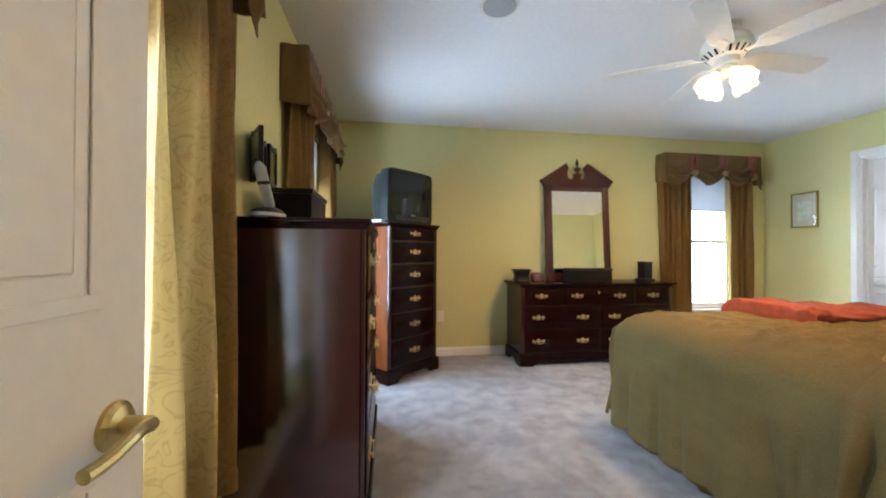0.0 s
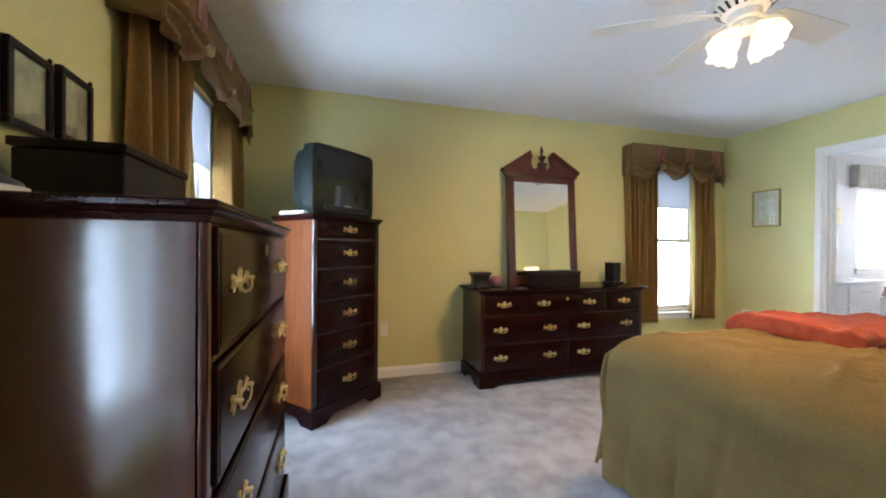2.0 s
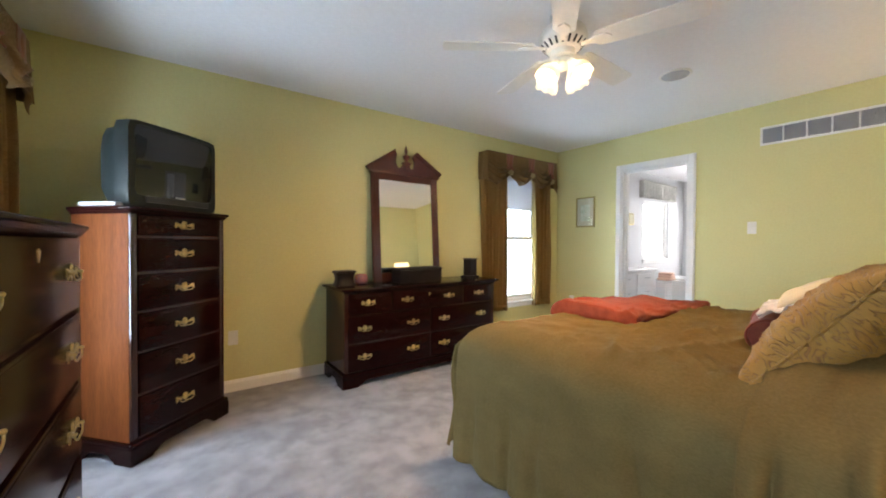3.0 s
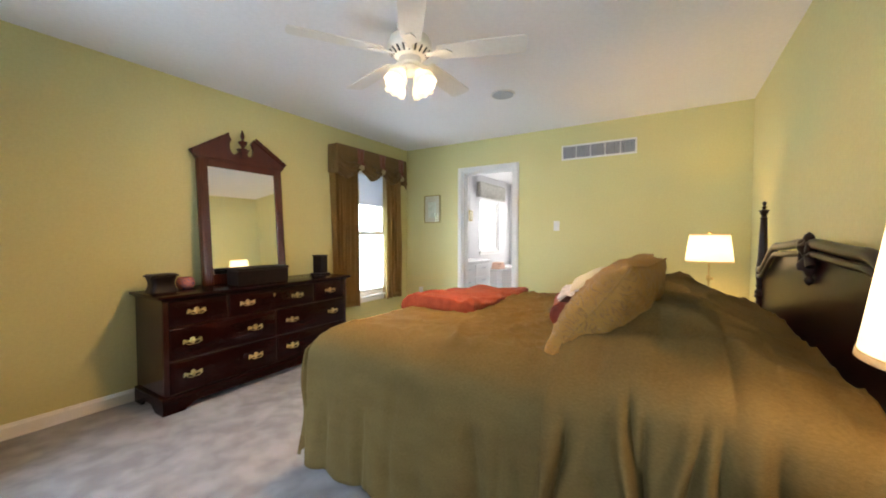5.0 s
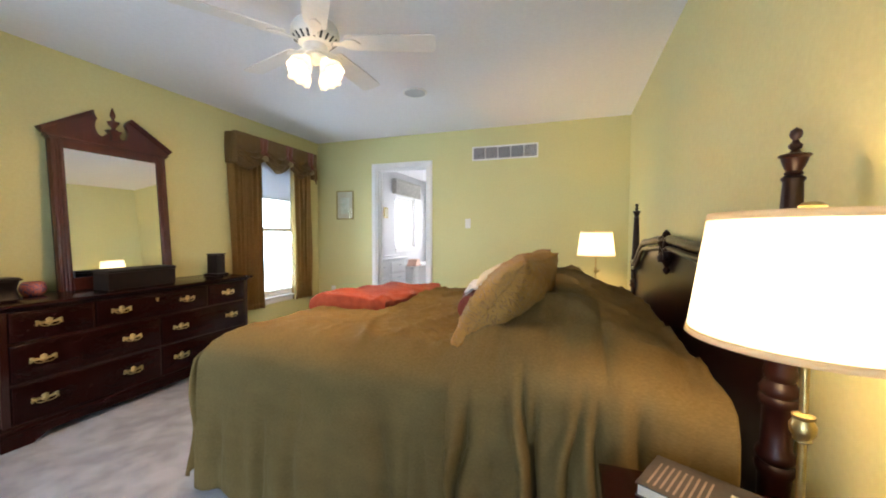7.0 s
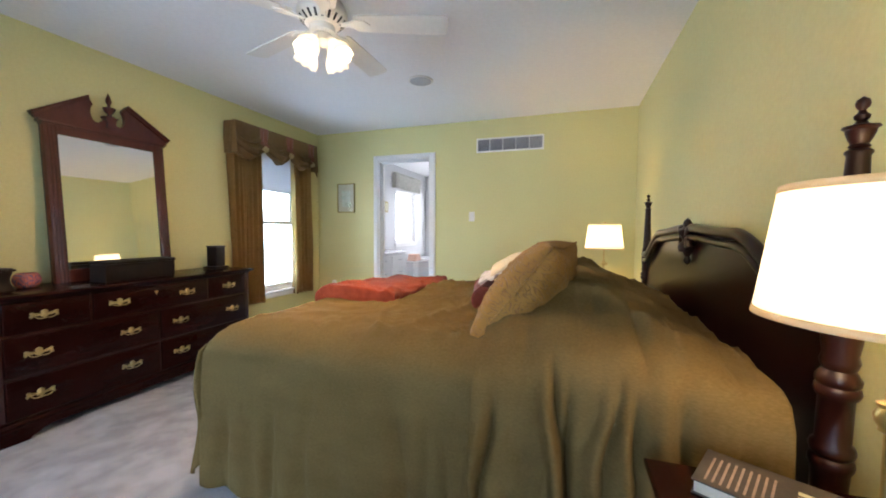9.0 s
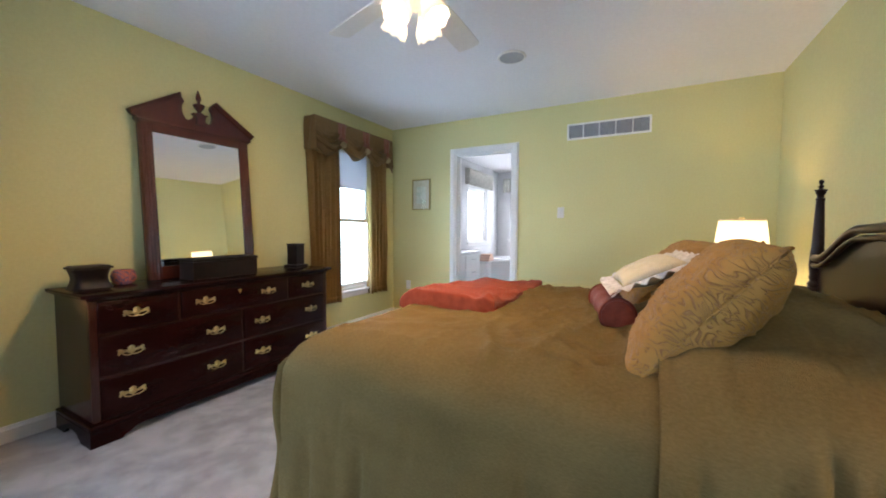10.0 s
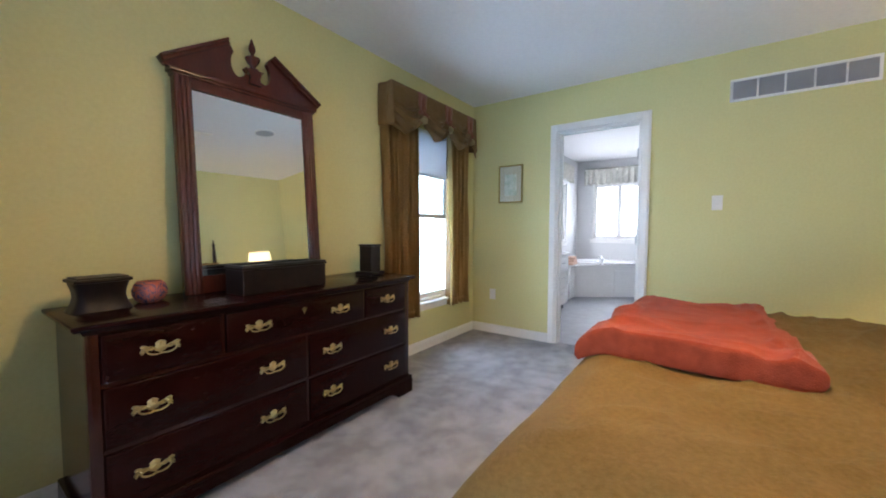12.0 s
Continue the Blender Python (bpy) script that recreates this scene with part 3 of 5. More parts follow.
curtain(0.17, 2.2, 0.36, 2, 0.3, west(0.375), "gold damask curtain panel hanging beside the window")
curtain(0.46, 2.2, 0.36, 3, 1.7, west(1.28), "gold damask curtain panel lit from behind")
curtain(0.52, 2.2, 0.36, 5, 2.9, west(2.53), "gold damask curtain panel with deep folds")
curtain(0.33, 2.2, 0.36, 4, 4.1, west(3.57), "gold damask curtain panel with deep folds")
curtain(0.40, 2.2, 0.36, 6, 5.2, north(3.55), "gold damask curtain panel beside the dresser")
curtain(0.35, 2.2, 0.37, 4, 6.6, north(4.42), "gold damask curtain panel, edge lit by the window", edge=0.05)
valance(1.36, west(0.37), "gold and rust swagged valance above the window", 0.4)
valance(1.39, west(2.5), "gold and rust swagged valance above the window", 1.9)
valance(1.24, north(3.54), "gold and rust swagged valance above the window", 3.1)


# ---- brass pulls ----
def pull_mesh():
    """A bat-wing back plate with scrolled wings, a crowned middle and a swinging bail: local x across, y outwards negative, z up."""
    bm = bmesh.new()
    half = [(0.0, 0.027), (0.006, 0.024), (0.014, 0.017), (0.011, 0.010), (0.016, 0.002), (0.026, 0.002), (0.032, 0.013), (0.043, 0.017), (0.049, 0.010), (0.044, 0.004), (0.050, -0.008), (0.042, -0.010), (0.036, -0.004), (0.026, -0.003), (0.016, -0.003), (0.012, -0.012), (0.005, -0.015), (0.0, -0.022)]
    outline = half + [(-x, z) for x, z in half[-2:0:-1]]
    prism(bm, outline, 0.003, Matrix.Translation((0, -0.003, 0)))
    out = Euler((radians(90), 0, 0)).to_matrix().to_4x4()
    # domed cartouche and its crown
    for x, z, rx, rz, hgt in ((0, 0.002, 0.009, 0.010, 0.005), (0, 0.018, 0.005, 0.007, 0.004), (0.041, 0.010, 0.007, 0.006, 0.005), (-0.041, 0.010, 0.007, 0.006, 0.005), (0.022, -0.003, 0.007, 0.004, 0.004), (-0.022, -0.003, 0.007, 0.004, 0.004)):
        lathe(bm, [(1.0, 0), (0.92, 0.35), (0.65, 0.75), (0.3, 0.95), (0.02, 1.0)], 10, Matrix.Translation((x, -0.003, z)) @ out @ Matrix.Diagonal((rx, rz, hgt, 1)))
    for side in (-1, 1):
        lathe(bm, [(0.0065, 0), (0.0065, 0.003), (0.004, 0.006), (0.005, 0.015), (0.002, 0.018)], 10, Matrix.Translation((side * 0.034, -0.003, 0.003)) @ out)
        # the raised scroll along each wing
        pts = [(side * (0.013 + 0.034 * k / 9), -0.005, 0.006 + 0.008 * math.sin(k * 0.62 - 0.8) - 0.0014 * k) for k in range(10)]
        tube(bm, pts, 0.0024, 6)
    pts = [(0.036 * math.cos(t), -0.015 - 0.003 * math.sin(t), 0.003 - 0.024 * math.sin(t) ** 0.6 + 0.004 * math.exp(-((t - math.pi / 2) / 0.25) ** 2)) for t in [math.pi * k / 18 for k in range(19)]]
    tube(bm, pts, 0.0027, 6)
    me = bpy.data.meshes.new("handle")
    for f in bm.faces:
        f.smooth = True
    for e in bm.edges:
        e.smooth = e.calc_face_angle(1) < 0.7
    bm.to_mesh(me)
    bm.free()
    me.materials.append(BRASS)
    return me


def keyhole_mesh():
    bm = bmesh.new()
    half = [(0, 0.017), (0.004, 0.012), (0.014, 0.011), (0.010, 0.004), (0.008, -0.002), (0.004, -0.007), (0, -0.018)]
    prism(bm, half + [(-x, z) for x, z in half[-2:0:-1]], 0.003, Matrix.Translation((0, -0.003, 0)))
    me = bpy.data.meshes.new("keyhole_plate")
    bm.to_mesh(me)
    bm.free()
    me.materials.append(BRASS)
    return me


PULL, KEYHOLE = pull_mesh(), keyhole_mesh()


def casework(name, label, category, m, w, d, h, rows, side_mat=None, foot=0.11, pull_scale=1.0, lip=0.022):
    """A chest: carcase, moulded top, bracket base and drawers. Local x across the front, y to the back, z up; the front is at y = 0.
    rows: (z0, z1, [(x0, x1, [pull x], keyhole x or None)])."""
    r = root(name, label, category, m)
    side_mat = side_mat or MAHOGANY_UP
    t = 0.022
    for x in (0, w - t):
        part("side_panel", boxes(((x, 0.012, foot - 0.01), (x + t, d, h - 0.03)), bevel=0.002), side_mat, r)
    part("back_panel", boxes(((t, d - 0.012, foot), (w - t, d, h - 0.03))), MAHOGANY, r)
    # face frame
    bm = bmesh.new()
    for x in (0, w - 0.035):
        box(bm, (x, 0.0, foot - 0.01), (x + 0.035, 0.022, h - 0.03), 0.004, 2)
    zs = sorted({z for a in rows for z in a[:2]})
    box(bm, (0.035, 0.004, zs[-1]), (w - 0.035, 0.022, h - 0.03))
    box(bm, (0.035, 0.004, foot), (w - 0.035, 0.022, zs[0]))
    for a, b in zip(sorted(rows)[:-1], sorted(rows)[1:]):
        box(bm, (0.035, 0.004, a[1] - 0.001), (w - 0.035, 0.02, b[0] + 0.001), 0.0015, 1)
    for z0, z1, drawers in rows:
        for a, b in zip(drawers[:-1], drawers[1:]):
            box(bm, (a[1], 0.004, z0), (b[0], 0.02, z1), 0.0015, 1)
    part("face_frame", bm, MAHOGANY_UP, r, smooth=40)
    # moulded top: stacked, rounded edges
    bm = bmesh.new()
    rings = []
    for grow, z in ((0.002, h - 0.040), (0.006, h - 0.037), (0.007, h - 0.030), (0.011, h - 0.025), (lip - 0.007, h - 0.022), (lip - 0.006, h - 0.018), (lip - 0.002, h - 0.016), (lip, h - 0.012), (lip, h - 0.006), (lip - 0.002, h - 0.002), (lip - 0.006, h)):
        rings.append([bm.verts.new(c) for c in ((-grow, -grow, z), (w + grow, -grow, z), (w + grow, d, z), (-grow, d, z))])
    for a, b in zip(rings, rings[1:]):
        for i in range(4):
            bm.faces.new((a[i], a[(i + 1) % 4], b[(i + 1) % 4], b[i]))
    bm.faces.new(rings[0][::-1])
    bm.faces.new(rings[-1])
    part("top", bm, MAHOGANY, r, "polished dark mahogany top with moulded edge", smooth=50)
    # base moulding and bracket feet
    bm = bmesh.new()
    g = 0.018
    box(bm, (-g, -g, foot - 0.022), (w + g, d, foot + 0.004), 0.008, 3)
    part("base_moulding", bm, MAHOGANY, r, smooth=50)
    # the skirt: one scalloped board across the front, one on each side, stepped out over a plinth
    def skirt(length, fw):
        low = [(0, 0), (fw * 0.72, 0), (fw * 0.76, 0.014), (fw * 0.92, 0.024), (fw, 0.038), (fw * 1.22, 0.046)]
        return low + [(length - x, z) for x, z in low[::-1]] + [(length, foot - 0.022), (0, foot - 0.022)]

    fw = min(0.19, w * 0.27)
    bm = bmesh.new()
    prism(bm, skirt(w + 2 * g, fw), 0.022, Matrix.Translation((-g, -g, 0)))
    part("front_skirt", bm, MAHOGANY, r)
    for s in (0, 1):
        bm = bmesh.new()
        mm2 = Matrix.Translation((-g + 0.0008 if not s else w + g - 0.0008, -g + 0.0225, 0)) @ Matrix(((0, (1 if not s else -1), 0, 0), (1, 0, 0, 0), (0, 0, 1, 0), (0, 0, 0, 1)))
        prism(bm, skirt(d + g - 0.0235, fw * 0.8), 0.022, mm2)
        part("side_skirt", bm, MAHOGANY, r)
    for x in (-g + 0.022, w + g - 0.062):
        part("rear_foot", boxes(((x, d - 0.04, 0.0), (x + 0.04, d - 0.002, foot - 0.022)), bevel=0.002), MAHOGANY, r)
    for z0, z1, drawers in rows:
        for x0, x1, pulls, key in drawers:
            bm = bmesh.new()
            box(bm, (x0 + 0.003, -0.007, z0 + 0.003), (x1 - 0.003, 0.02, z1 - 0.003), 0.006, 3)
            box(bm, (x0 + 0.014, -0.009, z0 + 0.014), (x1 - 0.014, 0.0, z1 - 0.014), 0.003, 2)
            dr = part("drawer", bm, MAHOGANY, r, smooth=40)
            for px in pulls:
                hd = new("handle", PULL)
                hd.parent = dr
                hd["label"] = "antique brass bail pull"
                hd.matrix_basis = Matrix.Translation((px, -0.009, (z0 + z1) / 2 + 0.006)) @ Matrix.Diagonal((1.28 * pull_scale, 1, pull_scale, 1))
            if key is not None:
                kh = new("keyhole_plate", KEYHOLE)
                kh.parent = dr
                kh.matrix_basis = Matrix.Translation((key, -0.009, z1 - 0.05))
    return r


# dresser on the north wall
DW, DD, DH = 1.612, 0.44, 0.80
casework("dresser", "dark mahogany triple dresser with brass bail pulls", "dresser", pose(1.743, 3.815, 0), DW, DD, DH, [
    (0.585, 0.755, [(0.035, 0.417, [0.202], None), (0.432, 1.202, [0.572, 1.027], 0.802), (1.217, 1.577, [1.397], None)]),
    (0.355, 0.57, [(0.035, 0.817, [0.172, 0.632], None), (0.832, 1.577, [0.972, 1.427], None)]),
    (0.125, 0.34, [(0.035, 0.817, [0.172, 0.632], None), (0.832, 1.577, [0.972, 1.427], None)]),
], lip=0.036)
# tall chest on the west wall, its front towards +x
casework("tall_chest", "tall dark mahogany chest of drawers with brass pulls", "chest", Matrix.Translation((0.39, 1.765, 0)) @ pose(0, 0, 0, 0, 0, 90), 1.05, 0.48, 1.222, [
    (0.935, 1.18, [(0.035, 1.015, [0.185, 0.86], 0.525)]),
    (0.69, 0.92, [(0.035, 1.015, [0.185, 0.86], None)]),
    (0.435, 0.675, [(0.035, 1.015, [0.185, 0.86], None)]),
    (0.15, 0.42, [(0.035, 1.015, [0.185, 0.86], None)]),
], side_mat=POLISHED, pull_scale=1.15)
# narrow chest across the corner
ANG = math.degrees(math.atan2(3.87 - 3.455, 0.93 - 0.46))
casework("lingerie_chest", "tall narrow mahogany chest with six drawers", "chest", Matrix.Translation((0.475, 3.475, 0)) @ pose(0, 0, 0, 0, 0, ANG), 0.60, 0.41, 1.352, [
    (1.20, 1.312, [(0.035, 0.565, [0.30], None)]),
    (1.005, 1.185, [(0.035, 0.565, [0.30], None)]),
    (0.80, 0.99, [(0.035, 0.565, [0.30], None)]),
    (0.585, 0.785, [(0.035, 0.565, [0.30], None)]),
    (0.36, 0.57, [(0.035, 0.565, [0.30], None)]),
    (0.13, 0.345, [(0.035, 0.565, [0.30], None)]),
], side_mat=SIDE_BROWN)


# ---- mirror on the dresser ----
def dresser_mirror():
    r = root("dresser_mirror", "mahogany mirror with broken pediment and urn finial", "mirror", pose(2.520, 4.125, 0.802, -3.75))
    hw, top, t = 0.369, 1.035, 0.05
    gw, g0, g1 = 0.297, 0.085, 0.975
    for s in (-1, 1):
        bm = bmesh.new()
        lo, hi = sorted((s * gw, s * hw))
        wide = hi - lo
        section = [(lo, t), (lo, 0.006), (lo + 0.004, 0.0)]
        for k in range(25):
            q = k / 24
            section.append((lo + 0.008 + (wide - 0.016) * q, -0.006 * abs(math.sin(3 * math.pi * q)) ** 0.7))
        section += [(hi - 0.004, 0.0), (hi, 0.006), (hi, t)]
        lows = [bm.verts.new((x, y, 0.0)) for x, y in section]
        tops = [bm.verts.new((x, y, top)) for x, y in section]
        bm.faces.new(lows[::-1])
        bm.faces.new(tops)
        for i in range(len(section)):
            j = (i + 1) % len(section)
            bm.faces.new((lows[i], lows[j], tops[j], tops[i]))
        part("stile", bm, MAHOGANY_RED, r, smooth=40)
    part("bottom_rail", boxes(((-gw, 0.002, 0.0), (gw, t, g0)), bevel=0.004), MAHOGANY_RED, r)
    part("top_rail", boxes(((-gw, 0.002, g1), (gw, t, top)), bevel=0.004), MAHOGANY_RED, r)
    part("glass", boxes(((-gw - 0.004, 0.014, g0 - 0.004), (gw + 0.004, 0.020, g1 + 0.004))), MIRROR, r, "clear mirror glass")
    part("backing", boxes(((-gw - 0.01, 0.024, g0 - 0.02), (gw + 0.01, t - 0.004, g1 + 0.02))), BLACKWOOD, r)
    bm = bmesh.new()
    box(bm, (-hw - 0.02, -0.014, top), (hw + 0.02, t, top + 0.022), 0.006, 2)
    box(bm, (-hw - 0.008, -0.008, top - 0.012), (hw + 0.008, t, top), 0.004, 2)
    part("frieze_moulding", bm, MAHOGANY_RED, r, smooth=40)
    z = top + 0.022
    for s in (-1, 1):
        out = [(s * (hw + 0.035), z), (s * (hw + 0.035), z + 0.016), (s * 0.112, z + 0.205), (s * 0.100, z + 0.200)]
        # the scooped opening
        for k in range(13):
            a = radians(58 - 148 * k / 12)
            out.append((s * (0.070 + 0.036 * math.cos(a)), z + 0.118 + 0.066 * math.sin(a)))
        out += [(s * 0.046, z + 0.062), (s * 0.034, z + 0.080), (0, z + 0.080), (0, z)]
        bm = bmesh.new()
        prism(bm, out, 0.028, Matrix.Translation((0, 0.008, 0)))
        part("pediment", bm, MAHOGANY_RED, r)
        bm = bmesh.new()
        d = Vector((s * (0.112 - hw - 0.035), 0, 0.189))
        p0 = Vector((s * (hw + 0.042), 0, z + 0.018))
        ang = math.atan2(0.189, hw + 0.035 - 0.112)
        L = d.length + 0.006
        for y0, h0, h1 in ((-0.020, 0.006, 0.020), (-0.010, -0.010, 0.006)):
            box(bm, (0, y0, h0), (L, 0.044, h1), 0.003, 2)
        mm = Matrix.Translation(p0) @ (Euler((0, -ang, 0)).to_matrix().to_4x4() if s < 0 else Matrix.Diagonal((-1, 1, 1, 1)) @ Euler((0, -ang, 0)).to_matrix().to_4x4())
        bmesh.ops.transform(bm, matrix=mm, verts=bm.verts)
        part("cornice", bm, MAHOGANY_RED, r, smooth=40)
    bm = bmesh.new()
    ped = [(-0.034, 0.03), (-0.026, 0.065), (-0.034, 0.092), (-0.050, 0.108), (0.050, 0.108), (0.034, 0.092), (0.026, 0.065), (0.034, 0.03)]
    prism(bm, ped, 0.045, Matrix.Translation((0.010, -0.012, z)))
    part("plinth", bm, MAHOGANY_RED, r)
    bm = bmesh.new()
    lathe(bm, [(0.022, 0), (0.022, 0.006), (0.010, 0.013), (0.012, 0.022), (0.024, 0.040), (0.029, 0.054), (0.031, 0.060), (0.024, 0.064), (0.009, 0.070), (0.007, 0.082), (0.012, 0.092), (0.0145, 0.104), (0.013, 0.118), (0.008, 0.136), (0.005, 0.148), (0.001, 0.158)], 20, Matrix.Translation((0.010, 0.010, z + 0.108)) @ Matrix.Diagonal((1.25, 1.25, 1.12, 1)))
    part("finial", bm, MAHOGANY_RED, r, "turned urn finial", smooth=40)
    return r


dresser_mirror()


# ---- things on the dresser ----
def jewellery_casket():
    r = root("jewellery_casket", "dark wooden waisted casket on the dresser", "box", pose(1.838, 4.07, 0.801, 0, 0, 4))
    bm = bmesh.new()

    def f(u, v):
        t = 2 * math.pi * u
        k = 1 - 0.16 * math.sin(math.pi * min(1, v * 1.05)) - 0.10 * v
        c, s = math.cos(t), math.sin(t)
        q = 5
        rr = (abs(c) ** q + abs(s) ** q) ** (-1 / q)
        return Vector((0.092 * k * rr * c, 0.068 * k * rr * s, 0.108 * v))

    sheet(bm, f, 40, 12)
    bmesh.ops.remove_doubles(bm, verts=bm.verts, dist=1e-4)
    bmesh.ops.holes_fill(bm, edges=bm.edges)
    part("body", bm, BLACKWOOD, r, smooth=40)
    part("lid", boxes(((-0.086, -0.066, 0.108), (0.086, 0.066, 0.122)), bevel=0.006), BLACKWOOD, r)
    part("lid_rim", boxes(((-0.076, -0.056, 0.122), (0.076, 0.056, 0.128)), bevel=0.003), BLACKWOOD, r)


def candle_bowl():
    r = root("candle_bowl", "round painted glass candle bowl in red and blue", "bowl", pose(2.005, 4.10, 0.801))
    bm = bmesh.new()
    lathe(bm, [(0.034, 0.0), (0.050, 0.010), (0.061, 0.032), (0.062, 0.052), (0.054, 0.076), (0.044, 0.088), (0.040, 0.088), (0.050, 0.074), (0.057, 0.050), (0.050, 0.018), (0.004, 0.012)], 28)
    part("bowl", bm, BOWLGLASS, r, smooth=60)
    bm = bmesh.new()
    lathe(bm, [(0.045, 0.02), (0.050, 0.05), (0.02, 0.053), (0.002, 0.053)], 20)
    part("wax", bm, CREAM, r, smooth=40)


def keepsake_box():
    r = root("keepsake_box", "low black lacquered box in front of the mirror", "box", pose(2.525, 3.985, 0.801, 0, 0, 3))
    part("body", boxes(((-0.235, -0.075, 0.0), (0.235, 0.075, 0.116)), bevel=0.004), BLACKWOOD, r)
    part("lid", boxes(((-0.241, -0.081, 0.117), (0.241, 0.081, 0.130)), bevel=0.005), BLACKWOOD, r)
    # raised rim round a glossy inset, and a pale card lying in it
    for x0, x1, y0, y1 in ((-0.235, 0.235, -0.078, -0.062), (-0.235, 0.235, 0.062, 0.078), (-0.235, -0.219, -0.062, 0.062), (0.219, 0.235, -0.062, 0.062), (-0.008, 0.008, -0.062, 0.062)):
        part("rim", boxes(((x0, y0, 0.130), (x1, y1, 0.139)), bevel=0.002), BLACKPLASTIC, r)
    part("card", boxes(((-0.200, -0.045, 0.1302), (-0.060, 0.040, 0.1322)), bevel=0.0005), MAT_BOARD, r, "pale card lying in the lid")


def candle_stand():
    r = root("candle_holder", "dark carved square candle holder on the dresser", "candle holder", pose(3.245, 4.07, 0.801, 0, 0, 8))
    part("base", boxes(((-0.072, -0.072, 0.0), (0.072, 0.072, 0.022)), bevel=0.006), BLACKWOOD, r)
    part("body", boxes(((-0.052, -0.052, 0.022), (0.052, 0.052, 0.195)), bevel=0.008), BLACKWOOD, r)
    part("rim", boxes(((-0.056, -0.056, 0.195), (0.056, 0.056, 0.207)), bevel=0.004), BLACKWOOD, r)


jewellery_casket()
candle_bowl()
keepsake_box()
candle_stand()


# ---- television and things on the corner chest ----
def television():
    r = root("television", "dark grey tube television on the corner chest", "television", Matrix.Translation((0.475, 3.475, 1.353)) @ pose(0, 0, 0, 0, 0, ANG) @ pose(0.315, 0.06, 0, 0, 0, 0))
    w, h = 0.282, 0.472
    bm = bmesh.new()
    # bezel with a bowed front
    def bez(u, v):
        t = 2 * math.pi * u
        c, s = math.cos(t), math.sin(t)
        q = 18
        rr = (abs(c) ** q + abs(s) ** q) ** (-1 / q)
        k, y = ((1.0, 0.09), (1.0, 0.012), (0.985, 0.0), (0.88, -0.004), (0.865, 0.012))[int(round(v * 4))]
        bow = -0.018 * (1 - (c * rr) ** 2)
        return Vector((w * k * rr * c, y + bow, h / 2 + h / 2 * k * rr * s * (1.0 if k > 0.95 else 0.93) + (0.0 if k > 0.95 else 0.022)))
    sheet(bm, bez, 64, 4)
    bmesh.ops.remove_doubles(bm, verts=bm.verts, dist=1e-4)
    part("bezel", bm, TVPLASTIC, r, smooth=50)
    bm = bmesh.new()

    def scr(u, v):
        x, z = (u - 0.5) * 2, (v - 0.5) * 2
        return Vector((x * w * 0.868, -0.022 + 0.03 * (x * x * 0.5 + z * z * 0.4), h / 2 + 0.022 + z * h / 2 * 0.81))

    sheet(bm, scr, 24, 18)
    part("screen", bm, TVSCREEN, r, "dark curved glass screen", smooth=180)
    bm = bmesh.new()
    prof = [(1.0, 0.09, 1.0), (0.95, 0.10, 0.96), (0.93, 0.20, 0.92), (0.72, 0.30, 0.70), (0.62, 0.33, 0.62)]
    rings = []
    for k, y, kz in prof:
        ring = []
        for i in range(40):
            t = 2 * math.pi * i / 40
            c, s = math.cos(t), math.sin(t)
            rr = (abs(c) ** 8 + abs(s) ** 8) ** (-1 / 8)
            ring.append(bm.verts.new((w * k * rr * c, y, h / 2 * (2 - kz) * 0.5 + h / 4 * kz + h / 2 * kz * rr * s)))
        rings.append(ring)
    for a, b in zip(rings, rings[1:]):
        for i in range(40):
            bm.faces.new((a[i], a[(i + 1) % 40], b[(i + 1) % 40], b[i]))
    bm.faces.new(rings[-1])
    part("rear_case", bm, TVPLASTIC, r, smooth=40)
    bm = boxes(((-0.20, -0.026, 0.030), (0.20, -0.012, 0.062)), bevel=0.004)
    part("control_flap", bm, BLACKPLASTIC, r)
    part("badge", boxes(((-0.03, -0.029, 0.068), (0.03, -0.022, 0.076)), bevel=0.001), SILVERPLASTIC, r)
    part("foot", boxes(((-0.25, 0.0, 0.0), (0.25, 0.20, 0.012))), BLACKPLASTIC, r)


television()


def cable_box():
    mm = Matrix.Translation((0.475, 3.475, 1.353)) @ pose(0, 0, 0, 0, 0, ANG) @ pose(-0.0, 0.20, 0, 0, 0, 12)
    r = root("remote_control", "pale grey remote control lying on the chest", "remote control", mm)
    part("body", boxes(((-0.02, -0.10, 0.0), (0.03, 0.10, 0.022)), bevel=0.007), WHITEPLASTIC, r)
    for k in range(4):
        part("button", boxes(((-0.012, -0.07 + 0.03 * k, 0.021), (0.022, -0.055 + 0.03 * k, 0.0255)), bevel=0.001), SILVERPLASTIC, r)


cable_box()


# ---- things on the tall chest ----
def chest_box():
    r = root("wooden_box", "black wooden lidded box on the tall chest", "box", pose(0.045, 2.215, 1.223))
    part("body", boxes(((-0.10, -0.18, 0.0), (0.10, 0.18, 0.125)), bevel=0.004), BLACKWOOD, r)
    part("lid", boxes(((-0.106, -0.186, 0.127), (0.106, 0.186, 0.148)), bevel=0.005), BLACKWOOD, r)


